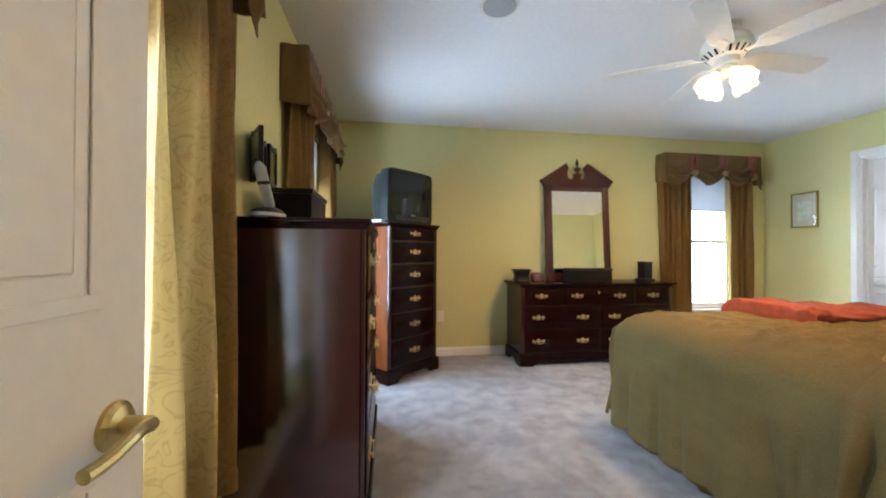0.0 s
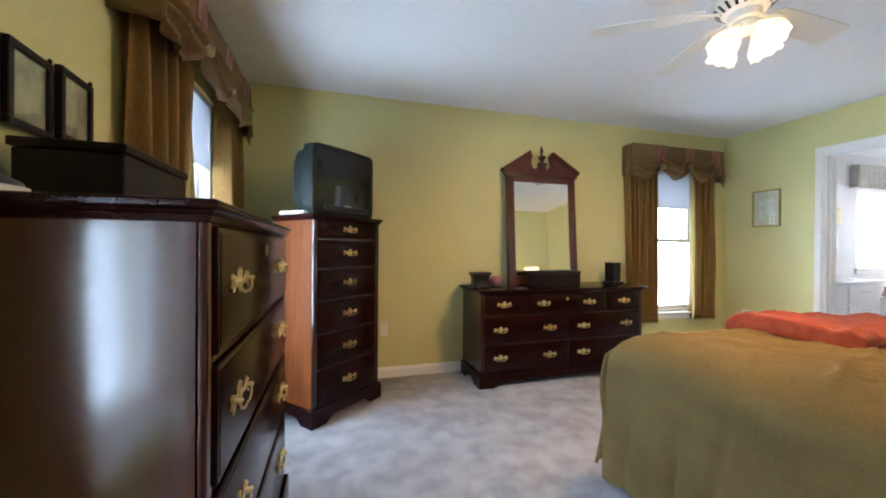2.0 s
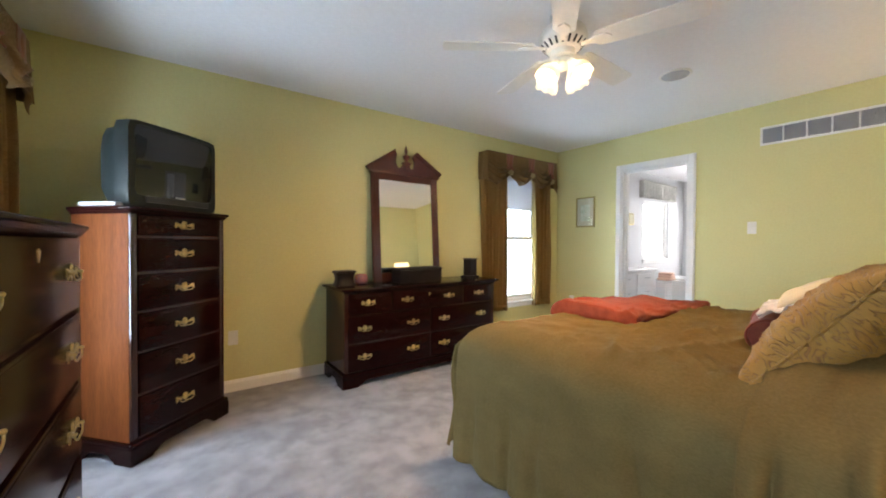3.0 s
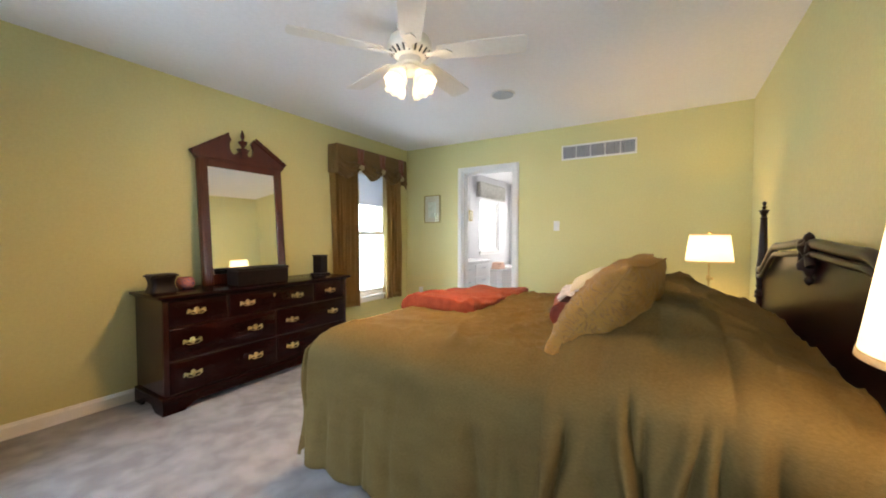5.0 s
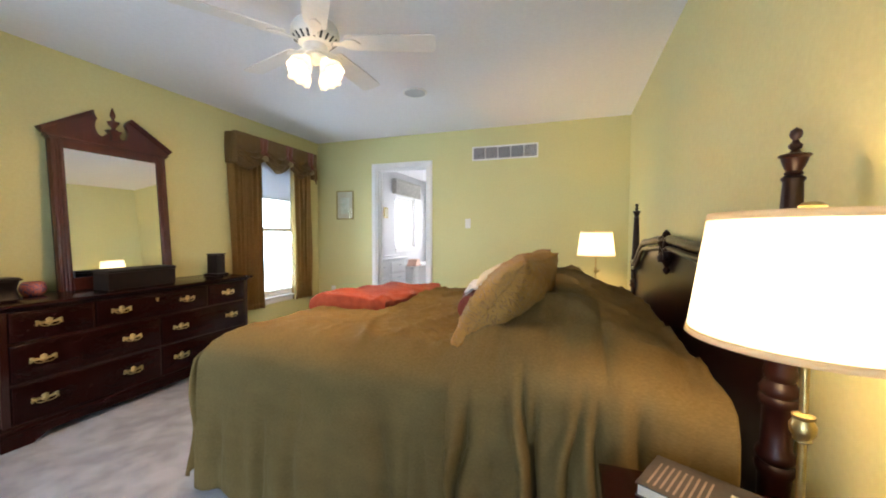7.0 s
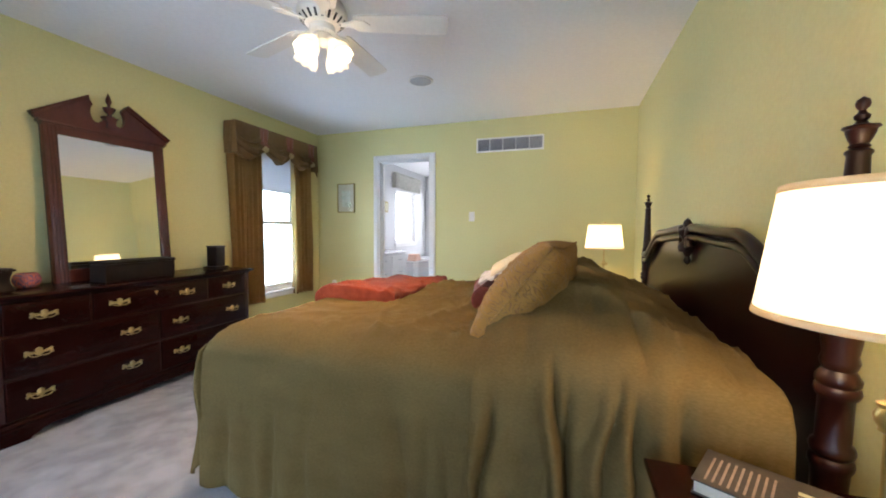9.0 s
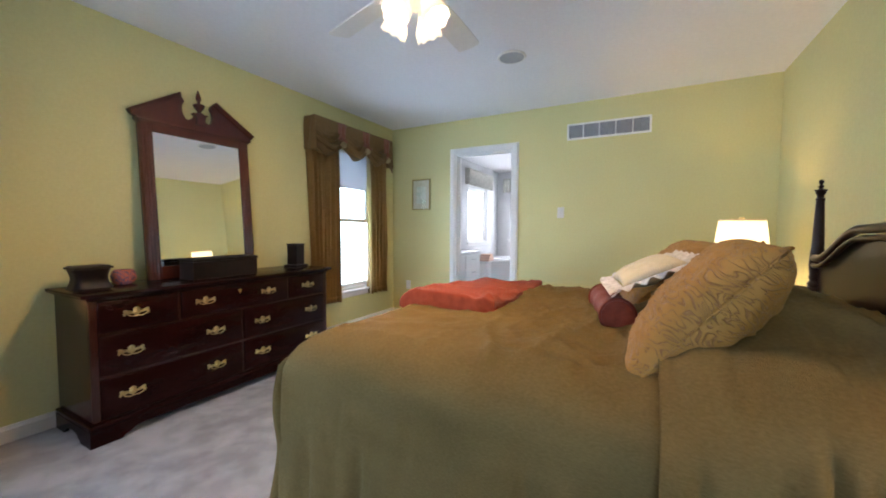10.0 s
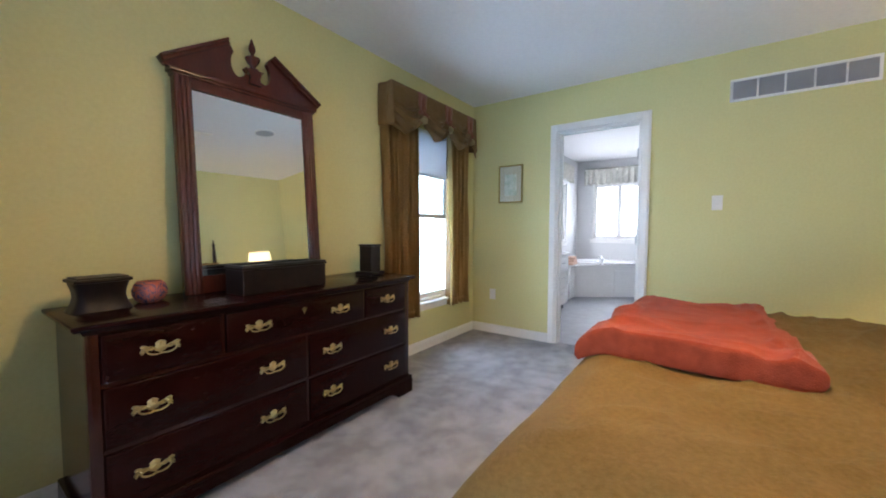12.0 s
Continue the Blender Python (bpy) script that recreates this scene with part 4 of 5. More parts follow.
def phone():
    r = root("cordless_phone", "silver cordless phone standing in its black base", "telephone", pose(0.035, 1.815, 1.223, 0, 0, 165))
    bm = bmesh.new()

    def base(u, v):
        t = 2 * math.pi * u
        k = (1.0, 1.0, 0.92, 0.6, 0.02)[int(round(v * 4))]
        z = (0.0, 0.014, 0.026, 0.036, 0.038)[int(round(v * 4))]
        return Vector((0.052 * k * math.cos(t), 0.075 * k * math.sin(t), z))

    sheet(bm, base, 32, 4)
    part("base", bm, [BLACKPLASTIC], r, smooth=50)
    bm = bmesh.new()
    lathe(bm, [(0.056, 0.004), (0.058, 0.010), (0.056, 0.016)], 32, Matrix.Diagonal((1, 1.4, 1, 1)))
    part("base_ring", bm, SILVERPLASTIC, r, smooth=50)
    bm = bmesh.new()

    def hs(u, v):
        t = 2 * math.pi * u
        k = min(1, 6 * v + 0.3, 6 * (1 - v) + 0.35)
        lean = 0.075 * v
        return Vector((0.022 * k * math.cos(t), 0.015 * k * math.sin(t) + lean - 0.02, 0.025 + 0.168 * v))

    sheet(bm, hs, 20, 18)
    bmesh.ops.holes_fill(bm, edges=bm.edges)
    h = part("handset", bm, SILVERPLASTIC, r, smooth=60)
    part("display", boxes(((-0.014, 0.012, 0.125), (0.014, 0.030, 0.150)), bevel=0.003), BLACKPLASTIC, h)
    bm = bmesh.new()
    lathe(bm, [(0.0232, -0.006), (0.0236, 0.0), (0.0232, 0.006)], 20, Matrix.Translation((0, 0.024, 0.125)) @ pose(0, 0, 0, -14, 0, 0) @ Matrix.Diagonal((1, 0.72, 1, 1)))
    part("band", bm, BLACKPLASTIC, h)
    bm = bmesh.new()
    tube(bm, [(0.010, 0.048, 0.178), (0.010, 0.056, 0.205)], 0.006, 8)
    part("antenna", bm, BLACKPLASTIC, h)


def triple_frame():
    r = root("triple_picture_frame", "black three-part hinged photo frame on the wall", "picture frame", Matrix.Translation((XW, 0, 0)))
    for y0, y1, lo, hi, tip in ((1.905, 2.07, 1.395, 1.60, 0.095), (2.078, 2.235, 1.41, 1.605, 0.012), (2.243, 2.40, 1.42, 1.615, 0.012)):
        bm = bmesh.new()
        b = 0.018
        x0, x1 = 0.004, 0.022

        def bar(p, q, l, h):
            box(bm, (x0, p, l), (x1, q, h), 0.003, 2)

        bar(y0, y1, lo, lo + b)
        bar(y0, y1, hi - b, hi)
        bar(y0, y0 + b, lo + b, hi - b)
        bar(y1 - b, y1, lo + b, hi - b)
        lathe(bm, [(0.006, hi), (0.004, hi + 0.006), (0.006, hi + 0.012), (0.001, hi + 0.018)], 10, Matrix.Translation((0.013, y1, 0)))
        a = math.atan2(tip, y1 - y0)
        piv = Matrix.Translation((0.004, y1, 0)) @ pose(0, 0, 0, 0, 0, math.degrees(a)) @ Matrix.Translation((-0.004, -y1, 0))
        bmesh.ops.transform(bm, matrix=piv, verts=bm.verts)
        f = part("frame", bm, BLACKWOOD, r)
        bm = boxes(((0.006, y0 + b, lo + b), (0.012, y1 - b, hi - b)))
        bmesh.ops.transform(bm, matrix=piv, verts=bm.verts)
        # the print's pale green tone holds the reflected wall
        part("photo", bm, PHOTO_REFLECTING, f, "family-style photo print under glass, wall reflection put into its colour")
        bm = boxes(((0.0125, y0 + b, lo + b), (0.0145, y1 - b, hi - b)))
        bmesh.ops.transform(bm, matrix=piv, verts=bm.verts)
        part("glass", bm, PANE, f).visible_shadow = False


chest_box()
phone()
triple_frame()


# ---- bed ----
BXC = 2.78
POSTS = (1.73, 3.85)


def bed():
    r = root("bed", "dark mahogany four-poster style bed with scrolled headboard", "bed", pose(0, 0, 0))
    prof = [(0.035, 0.0), (0.038, 0.02), (0.036, 0.05), (0.036, 0.30), (0.041, 0.32), (0.036, 0.34), (0.034, 0.36), (0.034, 0.58), (0.036, 0.63), (0.041, 0.64), (0.043, 0.65), (0.041, 0.66), (0.035, 0.665), (0.041, 0.672), (0.043, 0.682), (0.040, 0.692), (0.033, 0.70),
            (0.033, 0.80), (0.039, 0.806), (0.043, 0.816), (0.041, 0.826), (0.037, 0.830), (0.041, 0.836), (0.042, 0.846), (0.036, 0.856), (0.030, 0.866), (0.034, 0.876), (0.036, 0.886), (0.032, 0.900), (0.036, 0.93), (0.038, 0.96), (0.034, 1.03), (0.031, 1.05), (0.030, 1.06),
            (0.025, 1.20), (0.020, 1.33), (0.024, 1.336), (0.023, 1.341), (0.015, 1.346), (0.019, 1.350), (0.015, 1.355), (0.020, 1.364), (0.025, 1.377), (0.026, 1.384), (0.032, 1.388), (0.030, 1.392), (0.013, 1.396), (0.008, 1.402), (0.013, 1.407), (0.014, 1.413), (0.008, 1.419), (0.006, 1.424), (0.011, 1.430), (0.013, 1.437), (0.011, 1.445), (0.001, 1.452)]
    for x in POSTS:
        bm = bmesh.new()
        # the loose post by the door side stands a little out of plumb
        lean = pose(0, 0, 0.0, 0, -2.6, 0) if x < BXC else Matrix()
        lathe(bm, [(a * 0.92, c * 0.989) for a, c in prof], 28, Matrix.Translation((x + (0.052 if x < BXC else 0.0), 0.455, 0)) @ lean)
        part("post", bm, BEDWOOD, r, "turned tapering mahogany post with finial", smooth=45)
    hw = (POSTS[1] - POSTS[0]) / 2

    def crest(u):
        """Height of the headboard at u from -1 to 1."""
        a = abs(u)
        return 0.965 + 0.185 * smoothstep(0.97, 0.52, a) + 0.012 * math.cos(a * 6)

    bm = bmesh.new()
    n = 64
    top = [(BXC - (hw - 0.02) + 2 * (hw - 0.02) * i / n, crest(-1 + 2 * i / n) - 0.012) for i in range(n + 1)]
    prism(bm, [(BXC - hw + 0.02, 0.42)] + top + [(BXC + hw - 0.02, 0.42)], 0.028, Matrix.Translation((0, 0.43, 0)))
    part("headboard_panel", bm, BEDWOOD, r)
    for s in (-1, 1):
        bm = bmesh.new()
        for low, rad, yy in ((0.0, 0.021, 0.478), (0.042, 0.013, 0.482)):
            pts = []
            for i in range(36):
                u = 1 - 0.93 * i / 35
                pts.append((BXC + s * u * (hw - 0.03), yy, crest(u) + 0.012 - low))
            x, z = pts[-1][0], pts[-1][2]
            # the drooping scroll at the inner end
            for k in range(1, 13):
                t = k / 12
                pts.append((x - s * 0.030 * math.sin(math.pi * t * 0.9), yy + 0.004, z - (0.095 - low) * t ** 1.4))
            tube(bm, pts, rad, 10)
        part("crest_moulding", bm, BEDWOOD, r, "thick swan-neck moulding", smooth=60)
    bm = bmesh.new()
    lathe(bm, [(0.036, 1.06), (0.040, 1.085), (0.030, 1.10), (0.018, 1.112), (0.022, 1.122), (0.038, 1.15), (0.040, 1.164), (0.022, 1.175), (0.014, 1.184), (0.020, 1.196), (0.014, 1.21), (0.001, 1.222)], 20, Matrix.Translation((BXC, 0.478, 0)))
    lathe(bm, [(0.001, 0.995), (0.012, 1.005), (0.018, 1.02), (0.010, 1.035), (0.016, 1.045), (0.024, 1.06)], 16, Matrix.Translation((BXC, 0.474, 0)))
    part("headboard_finial", bm, BEDWOOD, r, "turned finial", smooth=50)
    for s in (-1, 1):
        part("side_rail", boxes(((BXC + s * 0.83 - 0.014, 0.47, 0.22), (BXC + s * 0.83 + 0.014, 2.40, 0.36)), bevel=0.004), BEDWOOD, r)
    part("foot_rail", boxes(((BXC - 0.83, 2.372, 0.22), (BXC + 0.83, 2.40, 0.36)), bevel=0.004), BEDWOOD, r)
    for x in (BXC - 0.80, BXC + 0.80):
        part("foot_leg", boxes(((x - 0.03, 2.33, 0.0), (x + 0.03, 2.39, 0.24)), bevel=0.006), BEDWOOD, r)


def mattress():
    r = root("mattress", "pale mattress and box spring under the spread", "mattress", pose(0, 0, 0))
    part("box_spring", boxes(((BXC - 0.80, 0.50, 0.24), (BXC + 0.80, 2.36, 0.44)), bevel=0.03), SHEET, r)
    part("ticking", boxes(((BXC - 0.80, 0.50, 0.44), (BXC + 0.80, 2.36, 0.655)), bevel=0.05), SHEET, r)


def hump(x, y):
    """The pillows under the spread at the head."""
    a = 0.07 + 0.13 * smoothstep(1.75, 2.35, x) * smoothstep(3.85, 3.4, x)
    sag = 0.03 * math.exp(-((x - BXC) / 0.12) ** 2)
    back = smoothstep(0.95, 0.55, y)
    return ((a - sag) * (1 - back) + 0.062 * back) * smoothstep(1.44, 1.02, y)


def spread():
    """A wide cover over the bed: near side, top, far side; foot end hanging."""
    y0, yf, rr, rf = 0.535, 2.500, 0.14, 0.10
    xn, xf = 1.90, 3.70
    hang = 0.62

    def across(s):
        """s from 0 at the near hem to 1 at the far hem: x, how far it has dropped, and the outward share."""
        L = hang + rr * 0.57 + (xf - xn - 2 * rr) + rr * 0.57 + hang
        d = s * L
        straight = hang
        if d < straight:
            return xn, rr + (straight - d), 1
        d -= straight
        if d < rr * 0.57:
            a = d / (rr * 0.57) * math.pi / 2
            return xn + rr * (1 - math.cos(a)), rr * (1 - math.sin(a)), math.cos(a)
        d -= rr * 0.57
        flat = xf - xn - 2 * rr
        if d < flat:
            return xn + rr + d, 0, 0
        d -= flat
        if d < rr * 0.57:
            a = d / (rr * 0.57) * math.pi / 2
            return xf - rr + rr * math.sin(a), rr * (1 - math.cos(a)), -math.sin(a)
        d -= rr * 0.57
        return xf, rr + d, -1

    def along(t):
        L = (yf - rf - y0) + rf * 0.57 + hang
        d = t * L
        flat = yf - rf - y0
        if d < flat:
            return y0 + d, 0, 0
        d -= flat
        if d < rf * 0.57:
            a = d / (rf * 0.57) * math.pi / 2
            return yf - rf + rf * math.sin(a), rf * (1 - math.cos(a)), math.sin(a)
        d -= rf * 0.57
        return yf, rf + d, 1

    rng = random.Random(5)
    creases = []
    for yc in (0.66, 0.735, 0.83, 0.90, 1.005, 1.055, 1.165, 1.235):
        creases.append((yc + rng.uniform(-0.02, 0.02), rng.uniform(-0.02, 0.36), rng.uniform(0.022, 0.058), rng.uniform(0.010, 0.021), rng.uniform(-0.20, 0.16)))
    for k in range(10):
        creases.append((1.40 + 0.108 * k + rng.uniform(-0.05, 0.05), rng.uniform(0.02, 0.45), rng.uniform(0.008, 0.022), rng.uniform(0.018, 0.045), rng.uniform(-0.16, 0.16)))

    def f(u, v):
        x, dx, ox = across(u)
        y, dy, oy = along(v)
        top = 0.735 + hump(x, y) + 0.010 * wobble(x * 2.2, y * 2.2, 1) + 0.006 * wobble(x * 7, y * 7, 4)
        head = smoothstep(1.42, 0.75, y)
        if 0 < dx < rr and ox > 0:
            # a square shoulder over the stuffed pillows
            dx = dx * (1 - head) + head * rr * (dx / rr) ** 2.6
        d = (dx ** 4 + dy ** 4) ** 0.25
        hem = 0.045 + 0.02 * wobble(x * 2, y * 2, 13)
        z = max(hem, top - d * (top - hem) / (0.735 - 0.02) if d > 0 else top)
        headward = smoothstep(1.5, 0.7, y)
        side = min(1, dx / 0.5)
        # near the head the cover reaches out further over the rail
        out = ox * (0.03 + 0.05 * headward * (1 - 0.4 * side)) + 0.105 * head * smoothstep(2.35, 1.93, x)
        fold = 0.0
        if dx > 0:
            near = smoothstep(1.42, 1.20, y)
            for yc, start, depth, width, slope in creases:
                off = y - yc - slope * (dx - 0.2) - 0.012 * wobble(dx * 6, yc * 9, 2)
                if abs(off) < 4 * width:
                    # a sharp valley with a rounded roll beside it
                    valley = math.exp(-(off / width) ** 2) - 0.55 * math.exp(-((off - 1.9 * width) / (1.3 * width)) ** 2)
                    fold -= depth * valley * smoothstep(start, start + 0.22, dx)
            # fine wrinkles in the cloth
            fold -= (0.004 + 0.008 * near) * (1 - abs(wobble(y * 15 + z * 4, z * 3.5 - y * 2, 41))) ** 6 * smoothstep(0.02, 0.22, dx)
            fold += 0.030 * wobble(y * 3, z * 1.6, 9) * side + 0.010 * math.sin(y * 23 + 3 * wobble(y * 1.5, z, 31)) * side * (1 - near)
        x -= out + ox * fold
        # the flap's folds run on up to the ridge
        if x < 2.6 and y < 1.42:
            slant = y + 0.25 * (x - 2.0) * (0.9 - y)
            run = smoothstep(1.42, 1.20, y) * smoothstep(2.55, 2.05, x) * smoothstep(0.16, 0.0, dx)
            z -= run * (0.016 * (1 - abs(wobble(slant * 4.6, 0.65, 7))) ** 8 + 0.008 * (1 - abs(wobble(slant * 11, 1.3, 17))) ** 6)
        if dy > 0:
            ph = x * 13 + 1.5 * wobble(x * 1.4, z, 11)
            y += oy * (0.02 * min(1, dy / 0.4) * math.sin(ph) + 0.03 * min(1, dy / 0.6))
        # creases on the top
        if dx == 0 and dy == 0:
            c1 = 1 - abs(wobble(x * 2.2 + y * 1.2, y * 3.4 - x, 2))
            z += 0.026 * c1 ** 6 * smoothstep(2.5, 1.6, y) + 0.015 * (1 - abs(wobble(x * 5, y * 4 + x * 3, 6))) ** 8
            # small crumples, thickest round the cushions
            loose = smoothstep(2.45, 1.55, y) * smoothstep(1.05, 1.4, y)
            z += loose * (0.013 * (1 - abs(wobble(x * 6.5 + 0.6 * y, y * 10 - 2 * x, 14))) ** 7 + 0.007 * (1 - abs(wobble(x * 13, y * 11 + x * 5, 19))) ** 6)
        return Vector((x, y, z))

    r = root("bedspread", "olive-gold woven bedspread hanging to the floor", "bedspread", pose(0, 0, 0))
    # the main cover, and the length folded over the pillows, which lies over it
    length = (yf - rf - y0) + rf * 0.57 + hang
    cut = (1.30 - y0) / length
    bm = bmesh.new()
    sheet(bm, lambda u, v: f(u, cut * 0.97 + v * (1 - cut * 0.97)), 190, 170)
    thick(part("cover", bm, SPREAD, r, smooth=180), 0.010, 0.0)
    bm = bmesh.new()

    def flap(u, v):
        p = f(u, v * cut)
        x, dx, ox = across(u)
        lift = 0.014 * v + 0.022 * smoothstep(0.72, 1.0, v)
        return p + Vector((-ox * lift * 1.5, 0, lift if ox == 0 else lift * (1 - abs(ox))))

    sheet(bm, flap, 190, 120)
    thick(part("pillow_flap", bm, SPREAD, r, smooth=180), 0.010, 0.0)
    # the loose corner that hangs open at the foot: a narrow outer fold with its pale lining behind
    for name, lo, hi, mat, text in (("corner_flap", 0.0, 1.0, SPREAD, ""), ("corner_lining", 0.05, 0.30, SHEET, "pale blue-white lining inside the open corner")):
        bm = bmesh.new()
        inner = name == "corner_lining"

        def corner(u, v):
            uu = lo + (hi - lo) * u
            wide = 0.02 + 0.045 * v
            x = 1.885 - 0.045 * math.sin(uu * 2.6) * (0.4 + 0.6 * v) + 0.010 * math.sin(v * 8 + uu * 4)
            y = 2.505 + uu * wide + 0.012 * math.sin(v * 6)
            z = 0.660 - 0.03 * uu - (0.50 + 0.05 * uu) * v
            return Vector((x + (0.012 if inner else 0), y - (0.020 if inner else 0), z))

        sheet(bm, corner, 14, 30)
        thick(part(name, bm, mat, r, text, smooth=180), 0.010, 0.0)
    # the dust ruffle under the hem
    for name, p, q in (("side_ruffle", (1.925, 0.62), (1.925, 2.40)), ("foot_ruffle", (1.925, 2.40), (3.66, 2.40))):
        bm = bmesh.new()

        def ruffle(u, v):
            k = 0.014 * math.sin(u * 70 + 2 * wobble(u * 6, v, 3)) * (0.4 + v)
            x, y = p[0] + (q[0] - p[0]) * u, p[1] + (q[1] - p[1]) * u
            return Vector((x - (k if name == "side_ruffle" else 0), y + (k if name == "foot_ruffle" else 0), 0.30 - 0.296 * v))

        sheet(bm, ruffle, 160, 10)
        thick(part(name, bm, SPREAD, r, smooth=180), 0.004)


bed()
mattress()
spread()


def blanket():
    """A folded blanket at the foot of the bed."""
    a, b, c, d = Vector((2.60, 1.935, 0)), Vector((3.62, 1.965, 0)), Vector((3.66, 2.47, 0)), Vector((2.62, 2.50, 0))
    r = root("folded_blanket", "coral-red fleece blanket folded on the bed", "blanket", pose(0, 0, 0))
    for name, lo, hi, shrink in (("body", 0.738, 0.800, 0.0), ("turned_edge", 0.744, 0.812, 0.0)):
        bm = bmesh.new()

        def f(u, v):
            t = 2 * math.pi * v
            # a rounded slab section swept along u
            ex = 1 - max(0, (abs(u - 0.5) - 0.48) / 0.02) * 0.05
            q = 7
            cc, ss = math.cos(t), math.sin(t)
            w = 0.5 + 0.5 * math.copysign(abs(cc) ** (2 / q), cc) * ex
            h = 0.5 * math.copysign(abs(ss) ** (2 / 2.4), ss)
            uu = u if name == "body" else u * 0.10 - 0.012
            ww = w if name == "body" else 0.01 + 0.98 * w
            p = (a * (1 - uu) + b * uu) * (1 - ww) + (d * (1 - uu) + c * uu) * ww
            ends = smoothstep(0, 0.035, u) * smoothstep(1, 0.965, u)
            z = lo + (0.5 + h) * (hi - lo) * (0.25 + 0.75 * ends) * (1 - 0.45 * smoothstep(0.3, 1.0, uu))
            if h > 0:
                z += 0.024 * wobble(p.x * 3.4, p.y * 7, lo * 30) + 0.020 * (1 - abs(wobble(p.x * 3.5, p.y * 8, 3))) ** 5 + 0.014 * (1 - abs(wobble(p.x * 6 + p.y * 5, p.y * 12, 8))) ** 4 - 0.012
            # it follows the cover where that rounds off towards the foot
            z -= 0.05 * max(0.0, (p.y - 2.40) / 0.10) ** 2
            p = p + Vector((0.012 * wobble(p.y * 5, lo * 9, 1), 0.014 * wobble(p.x * 4, lo * 7, 2), 0))
            return Vector((p.x, p.y, z))

        sheet(bm, f, 90, 72)
        bmesh.ops.remove_doubles(bm, verts=bm.verts, dist=1e-5)
        bmesh.ops.holes_fill(bm, edges=bm.edges)
        part(name, bm, BLANKET, r, smooth=70)


blanket()


def cushion(name, label, mat, w, h, t, m, category="pillow", flange=0.0, trim=None, seed=0.0, pinch=0.16, crinkle=0.0):
    """A stuffed cushion: local x across, z up, y through it."""
    r = root(name, label, category, m)

    def f(u, v, side):
        x, z = u * 2 - 1, v * 2 - 1
        puff = (max(0, 1 - x * x) * max(0, 1 - z * z)) ** 0.42
        k = 1 - pinch * (1 - abs(x)) * abs(z) ** 6 * 0.6
        k2 = 1 - pinch * (1 - abs(z)) * abs(x) ** 6 * 0.6
        y = side * (t / 2 * puff + 0.012 * wobble(x * 2.2 + seed, z * 2.2, side) * puff)
        if crinkle:
            # gathers that run in from the seams, and broad dents
            run = (1 - abs(wobble(x * 2.0 + seed, z * 6.0 + 1.5 * x, 3 + side))) ** 5 + 0.7 * (1 - abs(wobble(x * 7 + z * 3, z * 2.5 + seed, 8 + side))) ** 6
            y += side * crinkle * run * min(1.0, puff * 1.6)
        return Vector((x * w / 2 * k2, y, z * h / 2 * k))

    bm = bmesh.new()
    for side in (-1, 1):
        sheet(bm, lambda u, v: f(u, v, side), 64, 64)
    bmesh.ops.remove_doubles(bm, verts=bm.verts, dist=1e-4)
    part("cover", bm, mat, r, smooth=80)
    if flange:
        bm = bmesh.new()

        def fl(u, v):
            t4 = (u * 4) % 4
            k = int(t4) % 4
            e = t4 - int(t4)
            s = [(-1 + 2 * e, -1), (1, -1 + 2 * e), (1 - 2 * e, 1), (-1, 1 - 2 * e)][k]
            g = 1 + 2 * flange / w * v
            return Vector((s[0] * w / 2 * g, 0.010 * math.sin(u * 150) * v, s[1] * h / 2 * (1 + 2 * flange / h * v)))

        sheet(bm, fl, 240, 4)
        thick(part("ruffle", bm, trim or mat, r, "gathered lace ruffle", smooth=180), 0.003)
    else:
        bm = bmesh.new()
        pts = []
        for k in range(81):
            t4 = k / 80 * 4
            i, e = int(t4) % 4, t4 - int(t4)
            s = [(e, 0), (1, e), (1 - e, 1), (0, 1 - e)][i]
            pts.append(f(s[0], s[1], 0) * 1.004)
        tube(bm, pts, 0.005, 6)
        part("piping", bm, mat, r, smooth=60)
    return r


cushion("pillow_sham", "gold brocade square sham leaning on the pillows", SHAM, 0.58, 0.50, 0.225, pose(2.30, 1.18, 0.905, 38, 0, -8), seed=1.0, crinkle=0.009)
cushion("pillow_sham", "gold brocade square sham behind the lace pillow", SHAM, 0.62, 0.54, 0.18, pose(3.30, 1.24, 0.892, 46, 0, 6), seed=2.0, crinkle=0.008)
cushion("lace_pillow", "cream pillow with a wide white lace ruffle", CREAM, 0.34, 0.25, 0.10, pose(2.80, 1.325, 0.962, 65, 0, 10), flange=0.06, trim=LACE, seed=3.0)


def bolster():
    r = root("bolster", "dark red silk bolster with piped round ends", "bolster", Matrix.Translation((2.56, 1.42, 0.800)) @ pose(0, 0, 0, 0, 90, 12))
    bm = bmesh.new()
    L, R = 0.44, 0.064
    prof = [(0.004, 0.012), (0.03, 0.006), (0.053, 0.0), (R, 0.006)] + [(R + 0.003 * math.sin(k * 1.3), 0.006 + (L - 0.012) * k / 12) for k in range(1, 12)] + [(R, L - 0.006), (0.053, L), (0.004, L - 0.012)]
    lathe(bm, prof, 32)
    part("cover", bm, REDSILK, r, smooth=50)
    for z in (0.006, L - 0.006):
        bm = bmesh.new()
        tube(bm, [((R + 0.002) * math.cos(2 * math.pi * k / 32), (R + 0.002) * math.sin(2 * math.pi * k / 32), z) for k in range(33)], 0.006, 6)
        part("piping", bm, REDSILK, r, smooth=60)


bolster()


